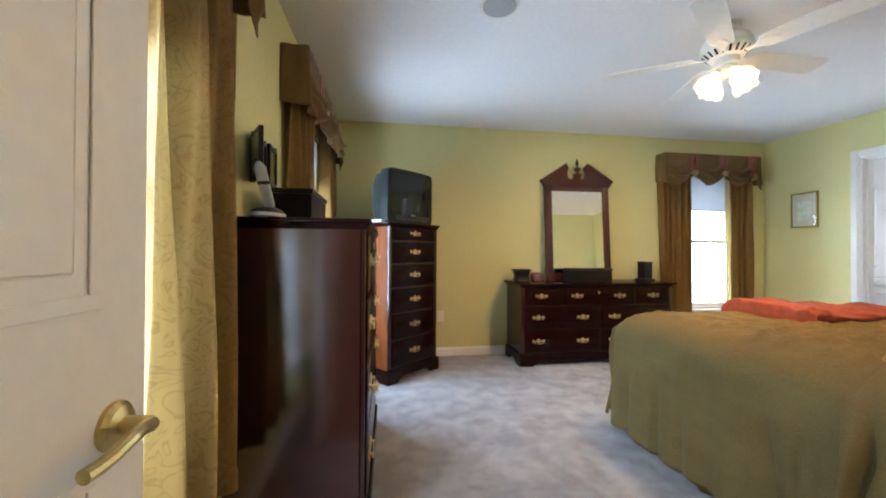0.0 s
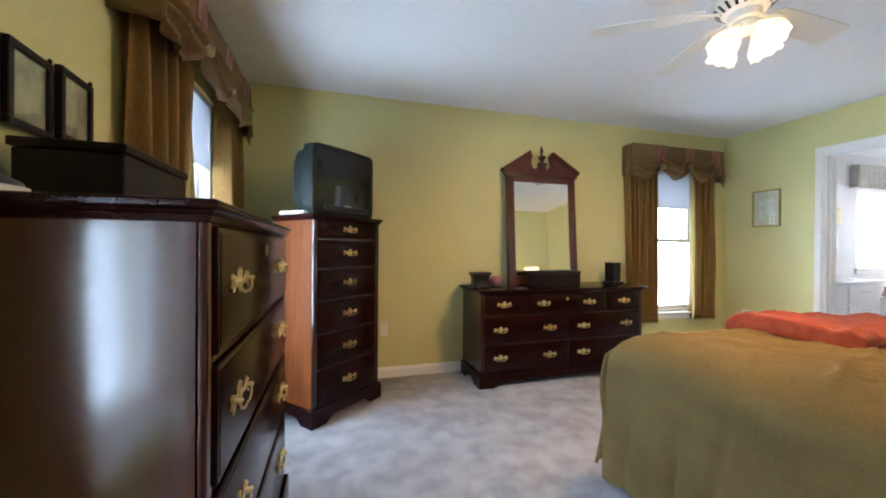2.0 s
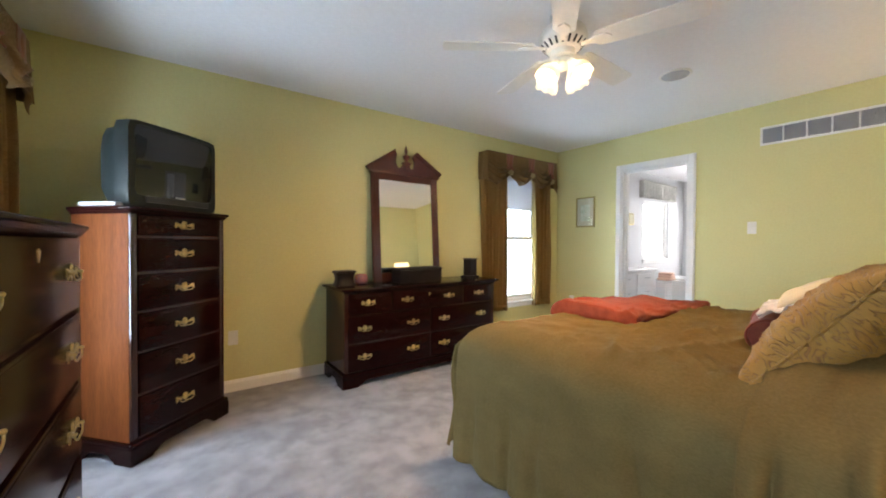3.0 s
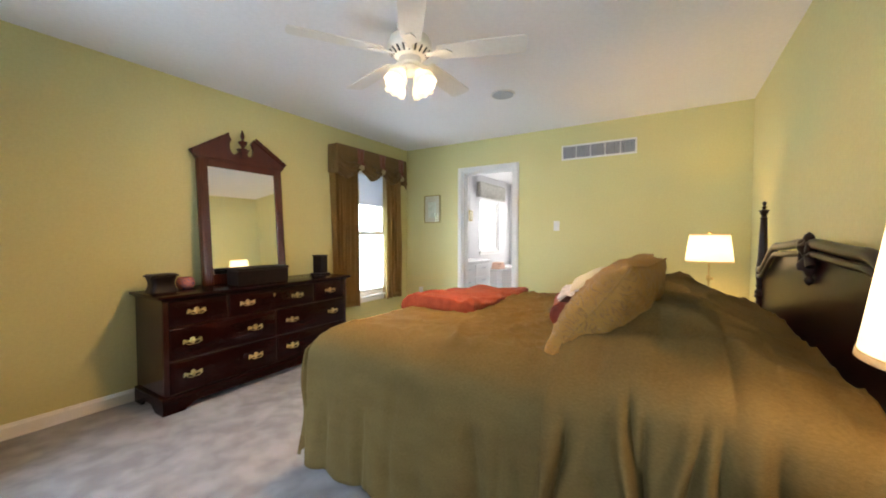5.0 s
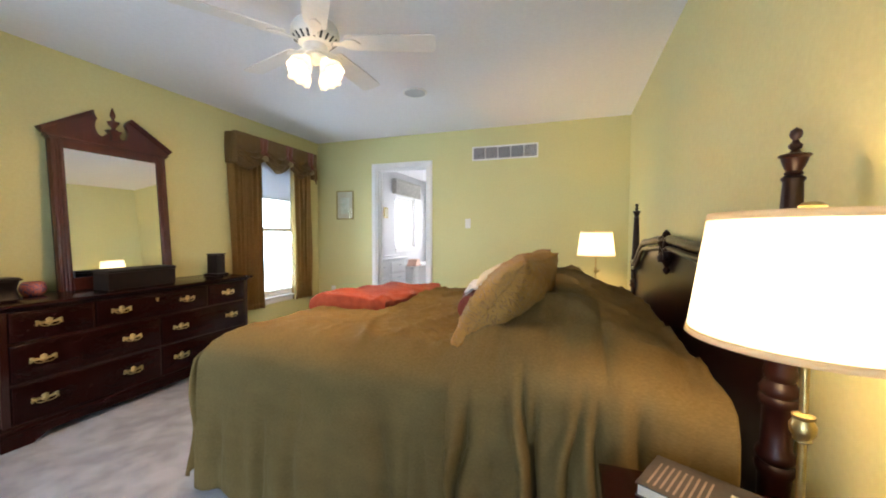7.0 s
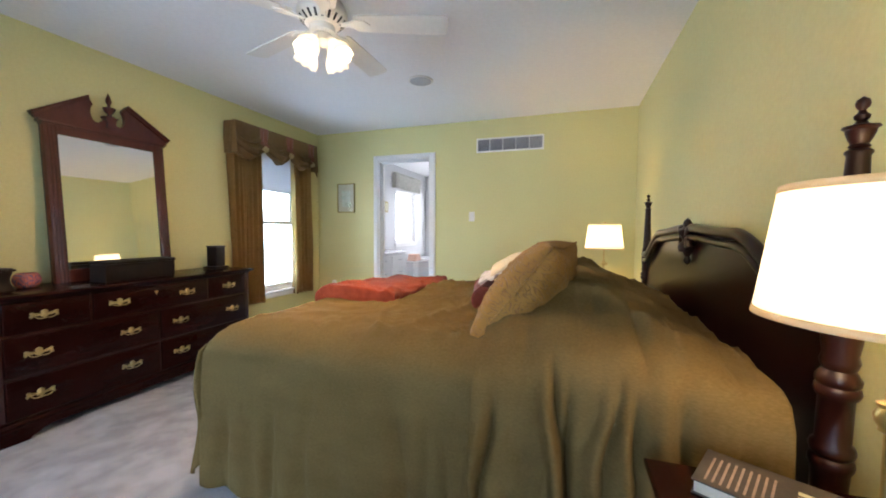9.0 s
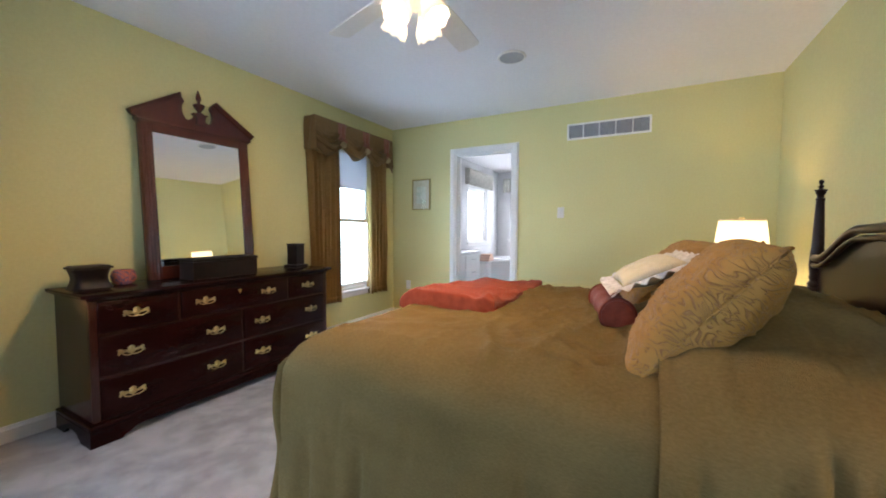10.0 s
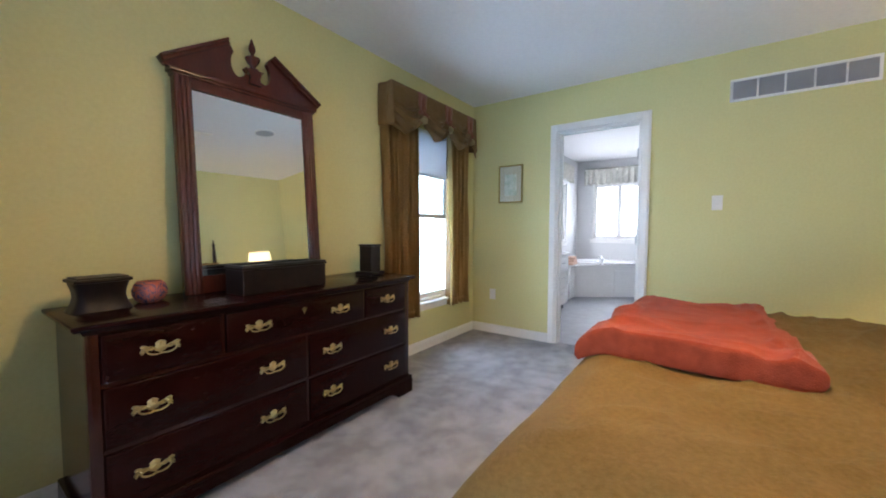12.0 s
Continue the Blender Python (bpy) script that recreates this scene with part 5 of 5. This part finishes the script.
# ---- nightstands and lamps ----
def nightstand(x0, y0, label):
    return casework("nightstand", label, "nightstand", Matrix.Translation((x0, y0 + 0.43, 0)) @ pose(0, 0, 0, 0, 0, 180) @ Matrix.Translation((-0.43, 0, 0)), 0.43, 0.43, 0.645, [
        (0.40, 0.605, [(0.035, 0.395, [0.215], None)]),
        (0.13, 0.385, [(0.035, 0.395, [0.215], None)]),
    ])


nightstand(1.175, 0.40, "dark mahogany nightstand beside the bed")
nightstand(4.15, 0.40, "dark mahogany nightstand beside the bed")


def brass_lamp(x, y, base, turn, energy, name_light, k, lo, hi, joint):
    r = root("table_lamp", "lit brass table lamp with white drum shade", "lamp", pose(x, y, base, 0, 0, turn), "bedside lamps")
    bm = bmesh.new()
    lathe(bm, [(0.075, 0), (0.078, 0.008), (0.070, 0.016), (0.030, 0.024), (0.014, 0.034), (0.010, 0.05)], 28)
    part("base", bm, BRASS, r, smooth=40)
    bm = bmesh.new()
    tube(bm, [(0, 0, 0.03), (0, 0, lo + 0.03)], 0.0065, 10)
    part("pole", bm, BRASS, r, smooth=60)
    bm = bmesh.new()
    lathe(bm, [(a * 0.9, joint + b) for a, b in ((0.007, -0.027), (0.015, -0.022), (0.014, -0.017), (0.020, -0.008), (0.021, 0.004), (0.015, 0.015), (0.018, 0.018), (0.018, 0.022), (0.007, 0.026))], 20)
    tube(bm, [(0.0, 0, joint), (-0.035, 0, joint)], 0.005, 8)
    lathe(bm, [(0.004, 0), (0.011, 0.004), (0.012, 0.012), (0.004, 0.018)], 14, Matrix.Translation((-0.032, 0, joint)) @ Euler((0, radians(-90), 0)).to_matrix().to_4x4())
    part("joint", bm, BRASS, r, "brass thumbscrew joint", smooth=50)
    bm = bmesh.new()
    lathe(bm, [(0.205 * k, lo), (0.170 * k, hi)], 48, cap=False)
    sh = thick(part("shade", bm, LAMPCLOTH, r, "glowing white cloth shade", smooth=60), 0.0015)
    for rad, z in ((0.2055 * k, lo), (0.1715 * k, hi - 0.011)):
        bm = bmesh.new()
        lathe(bm, [(rad + 0.0015, z), (rad + 0.0005 - 0.0018, z + 0.012)], 48, cap=False)
        thick(part("shade_band", bm, LAMPTRIM, sh, "tan binding tape", smooth=60), 0.002)
    bm = bmesh.new()
    for i in range(3):
        a = i * 2.094
        tube(bm, [(0, 0, hi - 0.005), (0.170 * k * math.cos(a), 0.170 * k * math.sin(a), hi - 0.005)], 0.002, 6)
    tube(bm, [(0, 0, lo + 0.03), (0.05, 0, lo + 0.07), (0.055, 0, hi - 0.06), (0, 0, hi - 0.005)], 0.002, 6)
    part("harp", bm, BRASS, r)
    bm = bmesh.new()
    lathe(bm, [(a, hi + b) for a, b in ((0.006, -0.004), (0.006, 0.002), (0.017, 0.007), (0.019, 0.012), (0.012, 0.018), (0.002, 0.020))], 20)
    part("finial", bm, BRASS, r, smooth=50)
    bm = bmesh.new()
    lathe(bm, [(a, lo + b) for a, b in ((0.013, 0.026), (0.013, 0.039), (0.028, 0.072), (0.030, 0.089), (0.020, 0.112), (0.002, 0.120))], 20)
    b = part("bulb", bm, BULB, r, "lit bulb", smooth=60)
    b.visible_shadow = False
    lamp(name_light, "POINT", energy, WARM, pose(x, y, base + lo + 0.075), radius=0.03)


brass_lamp(1.47, 0.54, 0.646, 150, 14, "bedside_light_a", 0.845, 0.367, 0.587, 0.218)
brass_lamp(4.36, 0.71, 0.646, 30, 25, "bedside_light_b", 0.80, 0.350, 0.578, 0.22)


def book():
    r = root("paperback_book", "dark paperback book with pale printed cover on the nightstand", "book", pose(1.540, 0.665, 0.646, 0, 0, 152))
    part("pages", boxes(((-0.062, -0.098, 0.003), (0.066, 0.098, 0.026)), bevel=0.001), BOOKPAGE, r)
    part("cover", boxes(((-0.07, -0.102, 0.0), (0.07, 0.102, 0.003)), ((-0.07, -0.102, 0.026), (0.07, 0.102, 0.029)), ((-0.071, -0.102, 0.0), (-0.067, 0.102, 0.029)), bevel=0.0008), BOOKCOVER, r)
    for k in range(9):
        part("printed_bar", boxes(((-0.045 + 0.004, -0.085 + 0.012 * k, 0.0288), (0.055, -0.081 + 0.012 * k, 0.0296))), BOOKPRINT, r)
    for k in range(4):
        part("printed_bar", boxes(((-0.03 + 0.02 * k, 0.045, 0.0288), (-0.018 + 0.02 * k, 0.075, 0.0296))), MAT_BOARD, r)


book()


# ---- ceiling fan ----
def ceiling_fan():
    cx, cy = 2.44, 2.30
    r = root("ceiling_fan", "white five-blade ceiling fan with lit glass shades", "ceiling fan", pose(cx, cy, 0))
    bm = bmesh.new()
    lathe(bm, [(0.075, H - 0.0005), (0.073, H - 0.03), (0.05, H - 0.05), (0.022, H - 0.055), (0.018, H - 0.075)], 28)
    part("canopy", bm, FANWHITE, r, smooth=40)
    bm = bmesh.new()
    lathe(bm, [(0.03, 2.385), (0.08, 2.378), (0.115, 2.36), (0.128, 2.335), (0.132, 2.305), (0.128, 2.288), (0.086, 2.25), (0.066, 2.248), (0.064, 2.215), (0.05, 2.205), (0.02, 2.20)], 40)
    part("motor_housing", bm, FANWHITE, r, smooth=40)
    # vent slots are dark blocks on the housing, shade painted instead of holes
    for k in range(20):
        a = 2 * math.pi * k / 20
        bm = boxes(((-0.020, -0.006, -0.002), (0.020, 0.006, 0.002)), bevel=0.001)
        bmesh.ops.transform(bm, matrix=pose(0, 0, 0, 0, 0, math.degrees(a)) @ Matrix.Translation((0.107, 0, 2.269)) @ pose(0, 0, 0, 0, -42, 0), verts=bm.verts)
        part("vent_slot", bm, RECESS_SHADE, r)
    for k in range(5):
        a = 2 + 72 * k
        mm = pose(0, 0, 2.268, 0, 0, a) @ pose(0, 0, 0, -11, 0, 0)
        bm = bmesh.new()
        out = [(0.17, -0.045), (0.19, -0.058), (0.45, -0.068), (0.655, -0.070), (0.672, -0.060), (0.678, 0.0), (0.672, 0.060), (0.655, 0.070), (0.45, 0.068), (0.19, 0.058), (0.17, 0.045)]
        a1 = [bm.verts.new((x, y, -0.003)) for x, y in out]
        b1 = [bm.verts.new((x, y, 0.003)) for x, y in out]
        bm.faces.new(a1[::-1])
        bm.faces.new(b1)
        for i in range(len(out)):
            j = (i + 1) % len(out)
            bm.faces.new((a1[i], a1[j], b1[j], b1[i]))
        bmesh.ops.transform(bm, matrix=mm, verts=bm.verts)
        bl = part("blade", bm, FANWHITE, r)
        bm = bmesh.new()
        out = [(0.085, -0.018), (0.14, -0.012), (0.18, -0.034), (0.225, -0.030), (0.255, 0.0), (0.225, 0.030), (0.18, 0.034), (0.14, 0.012), (0.085, 0.018)]
        a1 = [bm.verts.new((x, y, -0.010)) for x, y in out]
        b1 = [bm.verts.new((x, y, -0.0035)) for x, y in out]
        bm.faces.new(a1[::-1])
        bm.faces.new(b1)
        for i in range(len(out)):
            j = (i + 1) % len(out)
            bm.faces.new((a1[i], a1[j], b1[j], b1[i]))
        bmesh.ops.transform(bm, matrix=mm, verts=bm.verts)
        part("blade_iron", bm, FANWHITE, bl)
    bm = bmesh.new()
    lathe(bm, [(0.05, 2.204), (0.058, 2.19), (0.052, 2.165), (0.03, 2.15), (0.012, 2.14), (0.002, 2.136)], 28)
    part("light_fitter", bm, FANWHITE, r, smooth=40)
    for k in range(4):
        a = 85 + 90 * k
        mm = pose(0, 0, 2.175, 0, 0, a) @ pose(0.052, 0, 0, 0, 0, 0) @ pose(0, 0, 0, 0, 180 - 36, 0)
        bm = bmesh.new()
        lathe(bm, [(0.02, 0), (0.022, 0.03), (0.018, 0.035)], 18, mm)
        part("lamp_arm", bm, FANWHITE, r, smooth=40)
        bm = bmesh.new()

        def f(u, v):
            t = 2 * math.pi * u
            rad = 0.023 + 0.033 * smoothstep(0, 0.7, v) + 0.006 * v
            rad *= 1 + 0.03 * v * v * math.cos(t * 8)
            return mm @ Vector((rad * math.cos(t), rad * math.sin(t), 0.028 + 0.105 * v + 0.004 * v * math.cos(t * 8)))

        sheet(bm, f, 48, 12)
        bmesh.ops.remove_doubles(bm, verts=bm.verts, dist=1e-5)
        thick(part("glass_shade", bm, FROST, r, "glowing frosted ruffled glass shade", smooth=180), 0.002)
        bm = bmesh.new()
        lathe(bm, [(0.010, 0.035), (0.022, 0.075), (0.014, 0.10), (0.001, 0.105)], 14, mm)
        b = part("bulb", bm, BULB, r, smooth=60)
        b.visible_shadow = False
        p = Matrix.Translation((cx, cy, 0)) @ mm @ Vector((0, 0, 0.085))
        lamp("fan_light", "POINT", 70.0, WARM, pose(*p), radius=0.025)


ceiling_fan()


# ---- wall and ceiling fittings ----
def ceiling_disc(x, y):
    r = root("ceiling_speaker", "round off-white flush ceiling speaker grille", "speaker", pose(x, y, 0))
    bm = bmesh.new()
    lathe(bm, [(0.105, H - 0.0005), (0.108, H - 0.006), (0.100, H - 0.012), (0.092, H - 0.010)], 40)
    part("rim", bm, FANWHITE, r, smooth=40)
    bm = bmesh.new()
    lathe(bm, [(0.093, H - 0.006), (0.090, H - 0.0125), (0.002, H - 0.014)], 40)
    part("grille", bm, GRILLE, r, smooth=40)


ceiling_disc(3.72, 2.25)
ceiling_disc(1.06, 2.32)


def return_vent():
    y0, y1, z0, z1 = 1.295, 2.06, 2.068, 2.232
    r = root("return_vent", "white metal return air grille high on the wall", "vent", pose(XE, 0, 0))
    # dark sheet on the wall in place of the shaded duct behind the slats
    part("backing", boxes(((-0.0015, y0 + 0.01, z0 + 0.01), (-0.0005, y1 - 0.01, z1 - 0.01))), RECESS_SHADE, r)
    bm = bmesh.new()
    for a, b, c, d in ((y0, y1, z0, z0 + 0.018), (y0, y1, z1 - 0.018, z1), (y0, y0 + 0.018, z0 + 0.018, z1 - 0.018), (y1 - 0.018, y1, z0 + 0.018, z1 - 0.018)):
        box(bm, (-0.010, a, c), (-0.0005, b, d), 0.002, 1)
    part("frame", bm, TRIM, r)
    n = 5
    for k in range(1, n):
        y = y0 + 0.009 + (y1 - y0 - 0.018) * k / n
        part("divider", boxes(((-0.009, y - 0.006, z0 + 0.017), (-0.001, y + 0.006, z1 - 0.017)), bevel=0.001), TRIM, r)
    # slats coloured greyer than the white frame
    for k in range(12):
        z = z0 + 0.024 + (z1 - z0 - 0.048) * k / 11
        bm = boxes(((-0.005, y0 + 0.017, -0.0008), (0.005, y1 - 0.017, 0.0008)))
        bmesh.ops.transform(bm, matrix=Matrix.Translation((-0.006, 0, z)) @ pose(0, 0, 0, 0, 40, 0), verts=bm.verts)
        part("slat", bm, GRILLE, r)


return_vent()


def switch_plate(m, label, outlet=False):
    """Local x across the wall, y out of the wall, z up."""
    r = root("outlet" if outlet else "light_switch", label, "outlet" if outlet else "light switch", m)
    part("plate", boxes(((-0.034, 0.0, -0.056), (0.034, 0.006, 0.056)), bevel=0.003), WHITEPLASTIC, r)
    if outlet:
        for z in (-0.02, 0.02):
            part("socket", boxes(((-0.016, 0.005, z - 0.013), (0.016, 0.009, z + 0.013)), bevel=0.003), WHITEPLASTIC, r)
    else:
        part("rocker", boxes(((-0.010, 0.005, -0.022), (0.010, 0.012, 0.022)), bevel=0.003), WHITEPLASTIC, r)


EAST = Matrix(((0, -1, 0, 0), (1, 0, 0, 0), (0, 0, 1, 0), (0, 0, 0, 1)))
NORTH = Matrix(((1, 0, 0, 0), (0, -1, 0, 0), (0, 0, 1, 0), (0, 0, 0, 1)))
switch_plate(Matrix.Translation((XE - 0.0005, 2.11, 1.325)) @ EAST, "white light switch on the painted wall")
switch_plate(Matrix.Translation((XE - 0.0005, 4.03, 0.42)) @ EAST, "white wall outlet low on the wall", True)
switch_plate(Matrix.Translation((1.02, YN - 0.0005, 0.42)) @ NORTH, "white wall outlet low on the wall", True)


def picture(y0, y1, z0, z1):
    r = root("framed_picture", "small framed print with thin gilt frame", "picture", pose(XE, 0, 0))
    bm = bmesh.new()
    b = 0.014
    for a, c, d, e in ((y0, y1, z0, z0 + b), (y0, y1, z1 - b, z1), (y0, y0 + b, z0 + b, z1 - b), (y1 - b, y1, z0 + b, z1 - b)):
        box(bm, (-0.02, a, d), (-0.001, c, e), 0.003, 2)
    part("frame", bm, GILT, r)
    part("mat_board", boxes(((-0.010, y0 + b, z0 + b), (-0.004, y1 - b, z1 - b))), MAT_BOARD, r)
    part("print", boxes(((-0.0125, y0 + 0.065, z0 + 0.075), (-0.0100, y1 - 0.065, z1 - 0.095))), ART, r, "pale green landscape print")
    part("glass", boxes(((-0.0155, y0 + b, z0 + b), (-0.0135, y1 - b, z1 - b))), PANE, r).visible_shadow = False


picture(3.70, 3.965, 1.39, 1.775)


# ---- bathroom ----
def vanity():
    x0, x1, yf = 5.55, 6.72, 3.74
    r = root("vanity", "white bathroom vanity with drawers and pale top", "vanity", pose(0, 0, 0))
    part("body", boxes(((x0, yf, 0.09), (x1, YN - 0.004, 0.76)), bevel=0.004), TRIM, r)
    # the recess under the cabinet has its shade in the colour
    part("toe_kick", boxes(((x0 + 0.01, yf + 0.06, 0.0), (x1 - 0.01, YN - 0.01, 0.09))), RECESS_SHADE, r)
    part("countertop", boxes(((x0 - 0.02, yf - 0.03, 0.76), (x1 + 0.02, YN - 0.002, 0.80)), bevel=0.008), ENAMEL, r)
    for i in range(2):
        for k in range(3):
            a = x0 + 0.03 + i * 0.56
            z = 0.13 + 0.205 * k
            d = part("drawer", boxes(((a, yf - 0.018, z), (a + 0.53, yf + 0.002, z + 0.19)), bevel=0.005), TRIM, r)
            bm = bmesh.new()
            tube(bm, [(a + 0.21, yf - 0.018, z + 0.13), (a + 0.22, yf - 0.045, z + 0.13), (a + 0.31, yf - 0.045, z + 0.13), (a + 0.32, yf - 0.018, z + 0.13)], 0.005, 8)
            part("handle", bm, CHROME, d)


def vanity_mirror():
    r = root("vanity_mirror", "frameless bathroom mirror above the vanity", "mirror", pose(0, 0, 0))
    part("glass", boxes(((5.6, YN - 0.008, 0.95), (6.66, YN - 0.002, 1.95))), MIRROR, r)
    part("clip", boxes(((6.1, YN - 0.012, 0.94), (6.14, YN - 0.001, 0.955))), CHROME, r)


def tub():
    r = root("corner_tub", "white corner bathtub with panelled front and tiled deck", "bathtub", pose(0, 0, 0))
    outline = [(7.45, 4.276), (7.45, 3.92), (7.72, 3.92), (8.30, 3.06), (8.30, 2.75), (9.046, 2.75), (9.046, 4.276)]
    bm = bmesh.new()
    lo = [bm.verts.new((x, y, 0.0)) for x, y in outline]
    hi = [bm.verts.new((x, y, 0.50)) for x, y in outline]
    bm.faces.new(lo[::-1])
    bm.faces.new(hi)
    for i in range(len(outline)):
        j = (i + 1) % len(outline)
        bm.faces.new((lo[i], lo[j], hi[j], hi[i]))
    part("surround", bm, TRIM, r)
    ctr = Vector((8.42, 3.62, 0))
    bm = bmesh.new()
    grow = [(ctr.x + (x - ctr.x) * 1.0 + (-0.02 if x < 8.4 else 0), y - (0.02 if y < 4.0 else 0)) for x, y in outline]
    lo = [bm.verts.new((x, y, 0.501)) for x, y in grow]
    hi = [bm.verts.new((x, y, 0.535)) for x, y in grow]
    bm.faces.new(lo[::-1])
    bm.faces.new(hi)
    for i in range(len(grow)):
        j = (i + 1) % len(grow)
        bm.faces.new((lo[i], lo[j], hi[j], hi[i]))
    part("deck", bm, ENAMEL, r)
    bm = bmesh.new()
    lathe(bm, [(0.60, 0.535), (0.61, 0.555), (0.585, 0.568), (0.54, 0.560), (0.50, 0.545), (0.003, 0.540)], 40, Matrix.Translation((8.45, 3.66, 0)) @ pose(0, 0, 0, 0, 0, -55) @ Matrix.Diagonal((1, 0.72, 1, 1)))
    part("basin_rim", bm, ENAMEL, r, smooth=40)
    # raised panel on the side cabinet and on the slanted front
    part("panel", boxes(((7.50, 3.909, 0.10), (7.68, 3.921, 0.42)), bevel=0.006), TRIM, r)
    d = Vector((8.30 - 7.72, 3.06 - 3.92, 0))
    for f0, f1 in ((0.62, 0.97),):
        bm = boxes(((d.length * f0, -0.010, 0.08), (d.length * f1, 0.002, 0.44)), bevel=0.006)
        bmesh.ops.transform(bm, matrix=Matrix.Translation((7.72, 3.92, 0)) @ pose(0, 0, 0, 0, 0, math.degrees(math.atan2(d.y, d.x))), verts=bm.verts)
        part("panel", bm, TRIM, r)
    bm = bmesh.new()
    tube(bm, [(8.02, 3.56, 0.535), (8.02, 3.56, 0.64), (8.08, 3.60, 0.67), (8.16, 3.65, 0.64)], 0.014, 10)
    for dx in (-0.08, 0.08):
        lathe(bm, [(0.022, 0.535), (0.018, 0.575), (0.026, 0.59), (0.004, 0.60)], 14, Matrix.Translation((8.02 - dx * 0.56, 3.56 + dx * 0.83, 0)))
    part("faucet", bm, CHROME, r, "chrome tub faucet", smooth=50)


def towels():
    for k in range(3):
        r = root("folded_towel", "peach folded bath towel stacked on the tub deck", "towel", pose(7.74, 4.02, 0.536 + 0.045 * k, 0, 0, 4 * k), "stacked towels")
        bm = bmesh.new()
        box(bm, (-0.14 + 0.01 * k, -0.10, 0.0), (0.14 - 0.01 * k, 0.10, 0.044), 0.018, 3)
        part("fold", bm, TOWEL, r, smooth=60)


def bath_valance(w, m):
    r = root("bath_valance", "pale gathered valance above the bathroom window", "valance", m, "bathroom valances")
    bm = bmesh.new()

    def f(u, v):
        return Vector((u * w, 0.09 + 0.016 * math.sin(u * w * 60) * (0.3 + v), 2.28 - (0.30 + 0.015 * math.sin(u * w * 60)) * v))

    sheet(bm, f, 120, 8)
    thick(part("skirt", bm, BATHCLOTH, r, smooth=180), 0.004)
    part("board", boxes(((0, 0.002, 2.272), (w, 0.085, 2.29)), bevel=0.002), BATHCLOTH, r)
    for s in (0, w):
        part("return", boxes(((s - 0.004, 0.002, 1.99), (s + 0.004, 0.085, 2.272)), bevel=0.002), BATHCLOTH, r)


vanity()
vanity_mirror()
tub()
towels()
bath_valance(1.25, north(7.27))
bath_valance(1.20, Matrix.Translation((BX, 2.92, 0)) @ EAST)
r = root("small_picture", "small dark-framed picture on the bathroom wall", "picture", pose(6.98, YN, 0))
part("frame", boxes(((-0.08, -0.018, 1.50), (0.08, -0.001, 1.70)), bevel=0.004), GILT, r)
part("print", boxes(((-0.055, -0.021, 1.525), (0.055, -0.017, 1.675))), MAT_BOARD, r)

# ---- outdoors ----
bm = bmesh.new()
bmesh.ops.create_grid(bm, x_segments=8, y_segments=8, size=400, matrix=Matrix.Translation((0, 0, -0.6)))
structure(part("ground", bm, GRASS), "green lawn reaching the horizon", "ground")



def backdrop(name, m, w, h):
    """Bright hazy sky over pale foliage, outside the windows."""
    mt = bpy.data.materials.get("bright_outdoors")
    if not mt:
        mt = material("bright_outdoors", (0.60, 0.74, 0.52), (0.95, 0.98, 1.0), 0.9, grain=1.6, patch=0.35, bump=0)
        b = mt.node_tree.nodes["Principled BSDF"]
        mt.node_tree.links.new(b.inputs["Base Color"].links[0].from_socket, b.inputs["Emission Color"])
        b.inputs["Emission Strength"].default_value = 2.6
    bm = bmesh.new()
    bmesh.ops.create_grid(bm, x_segments=2, y_segments=2, size=0.5, matrix=Matrix.Diagonal((w, h, 1, 1)))
    ob = structure(part(name, bm, mt), "bright overexposed sky and pale foliage outdoors", "backdrop")
    ob.matrix_world = m


backdrop("backdrop_west", look((-1.5, 2.3, 3.3), (0, 2.3, 3.3)), 14, 8)
backdrop("backdrop_north", look((5, 7.5, 3.3), (5, 0, 3.3)), 20, 8)
backdrop("backdrop_east", look((13, 3, 3.3), (9, 3, 3.3)), 14, 8)
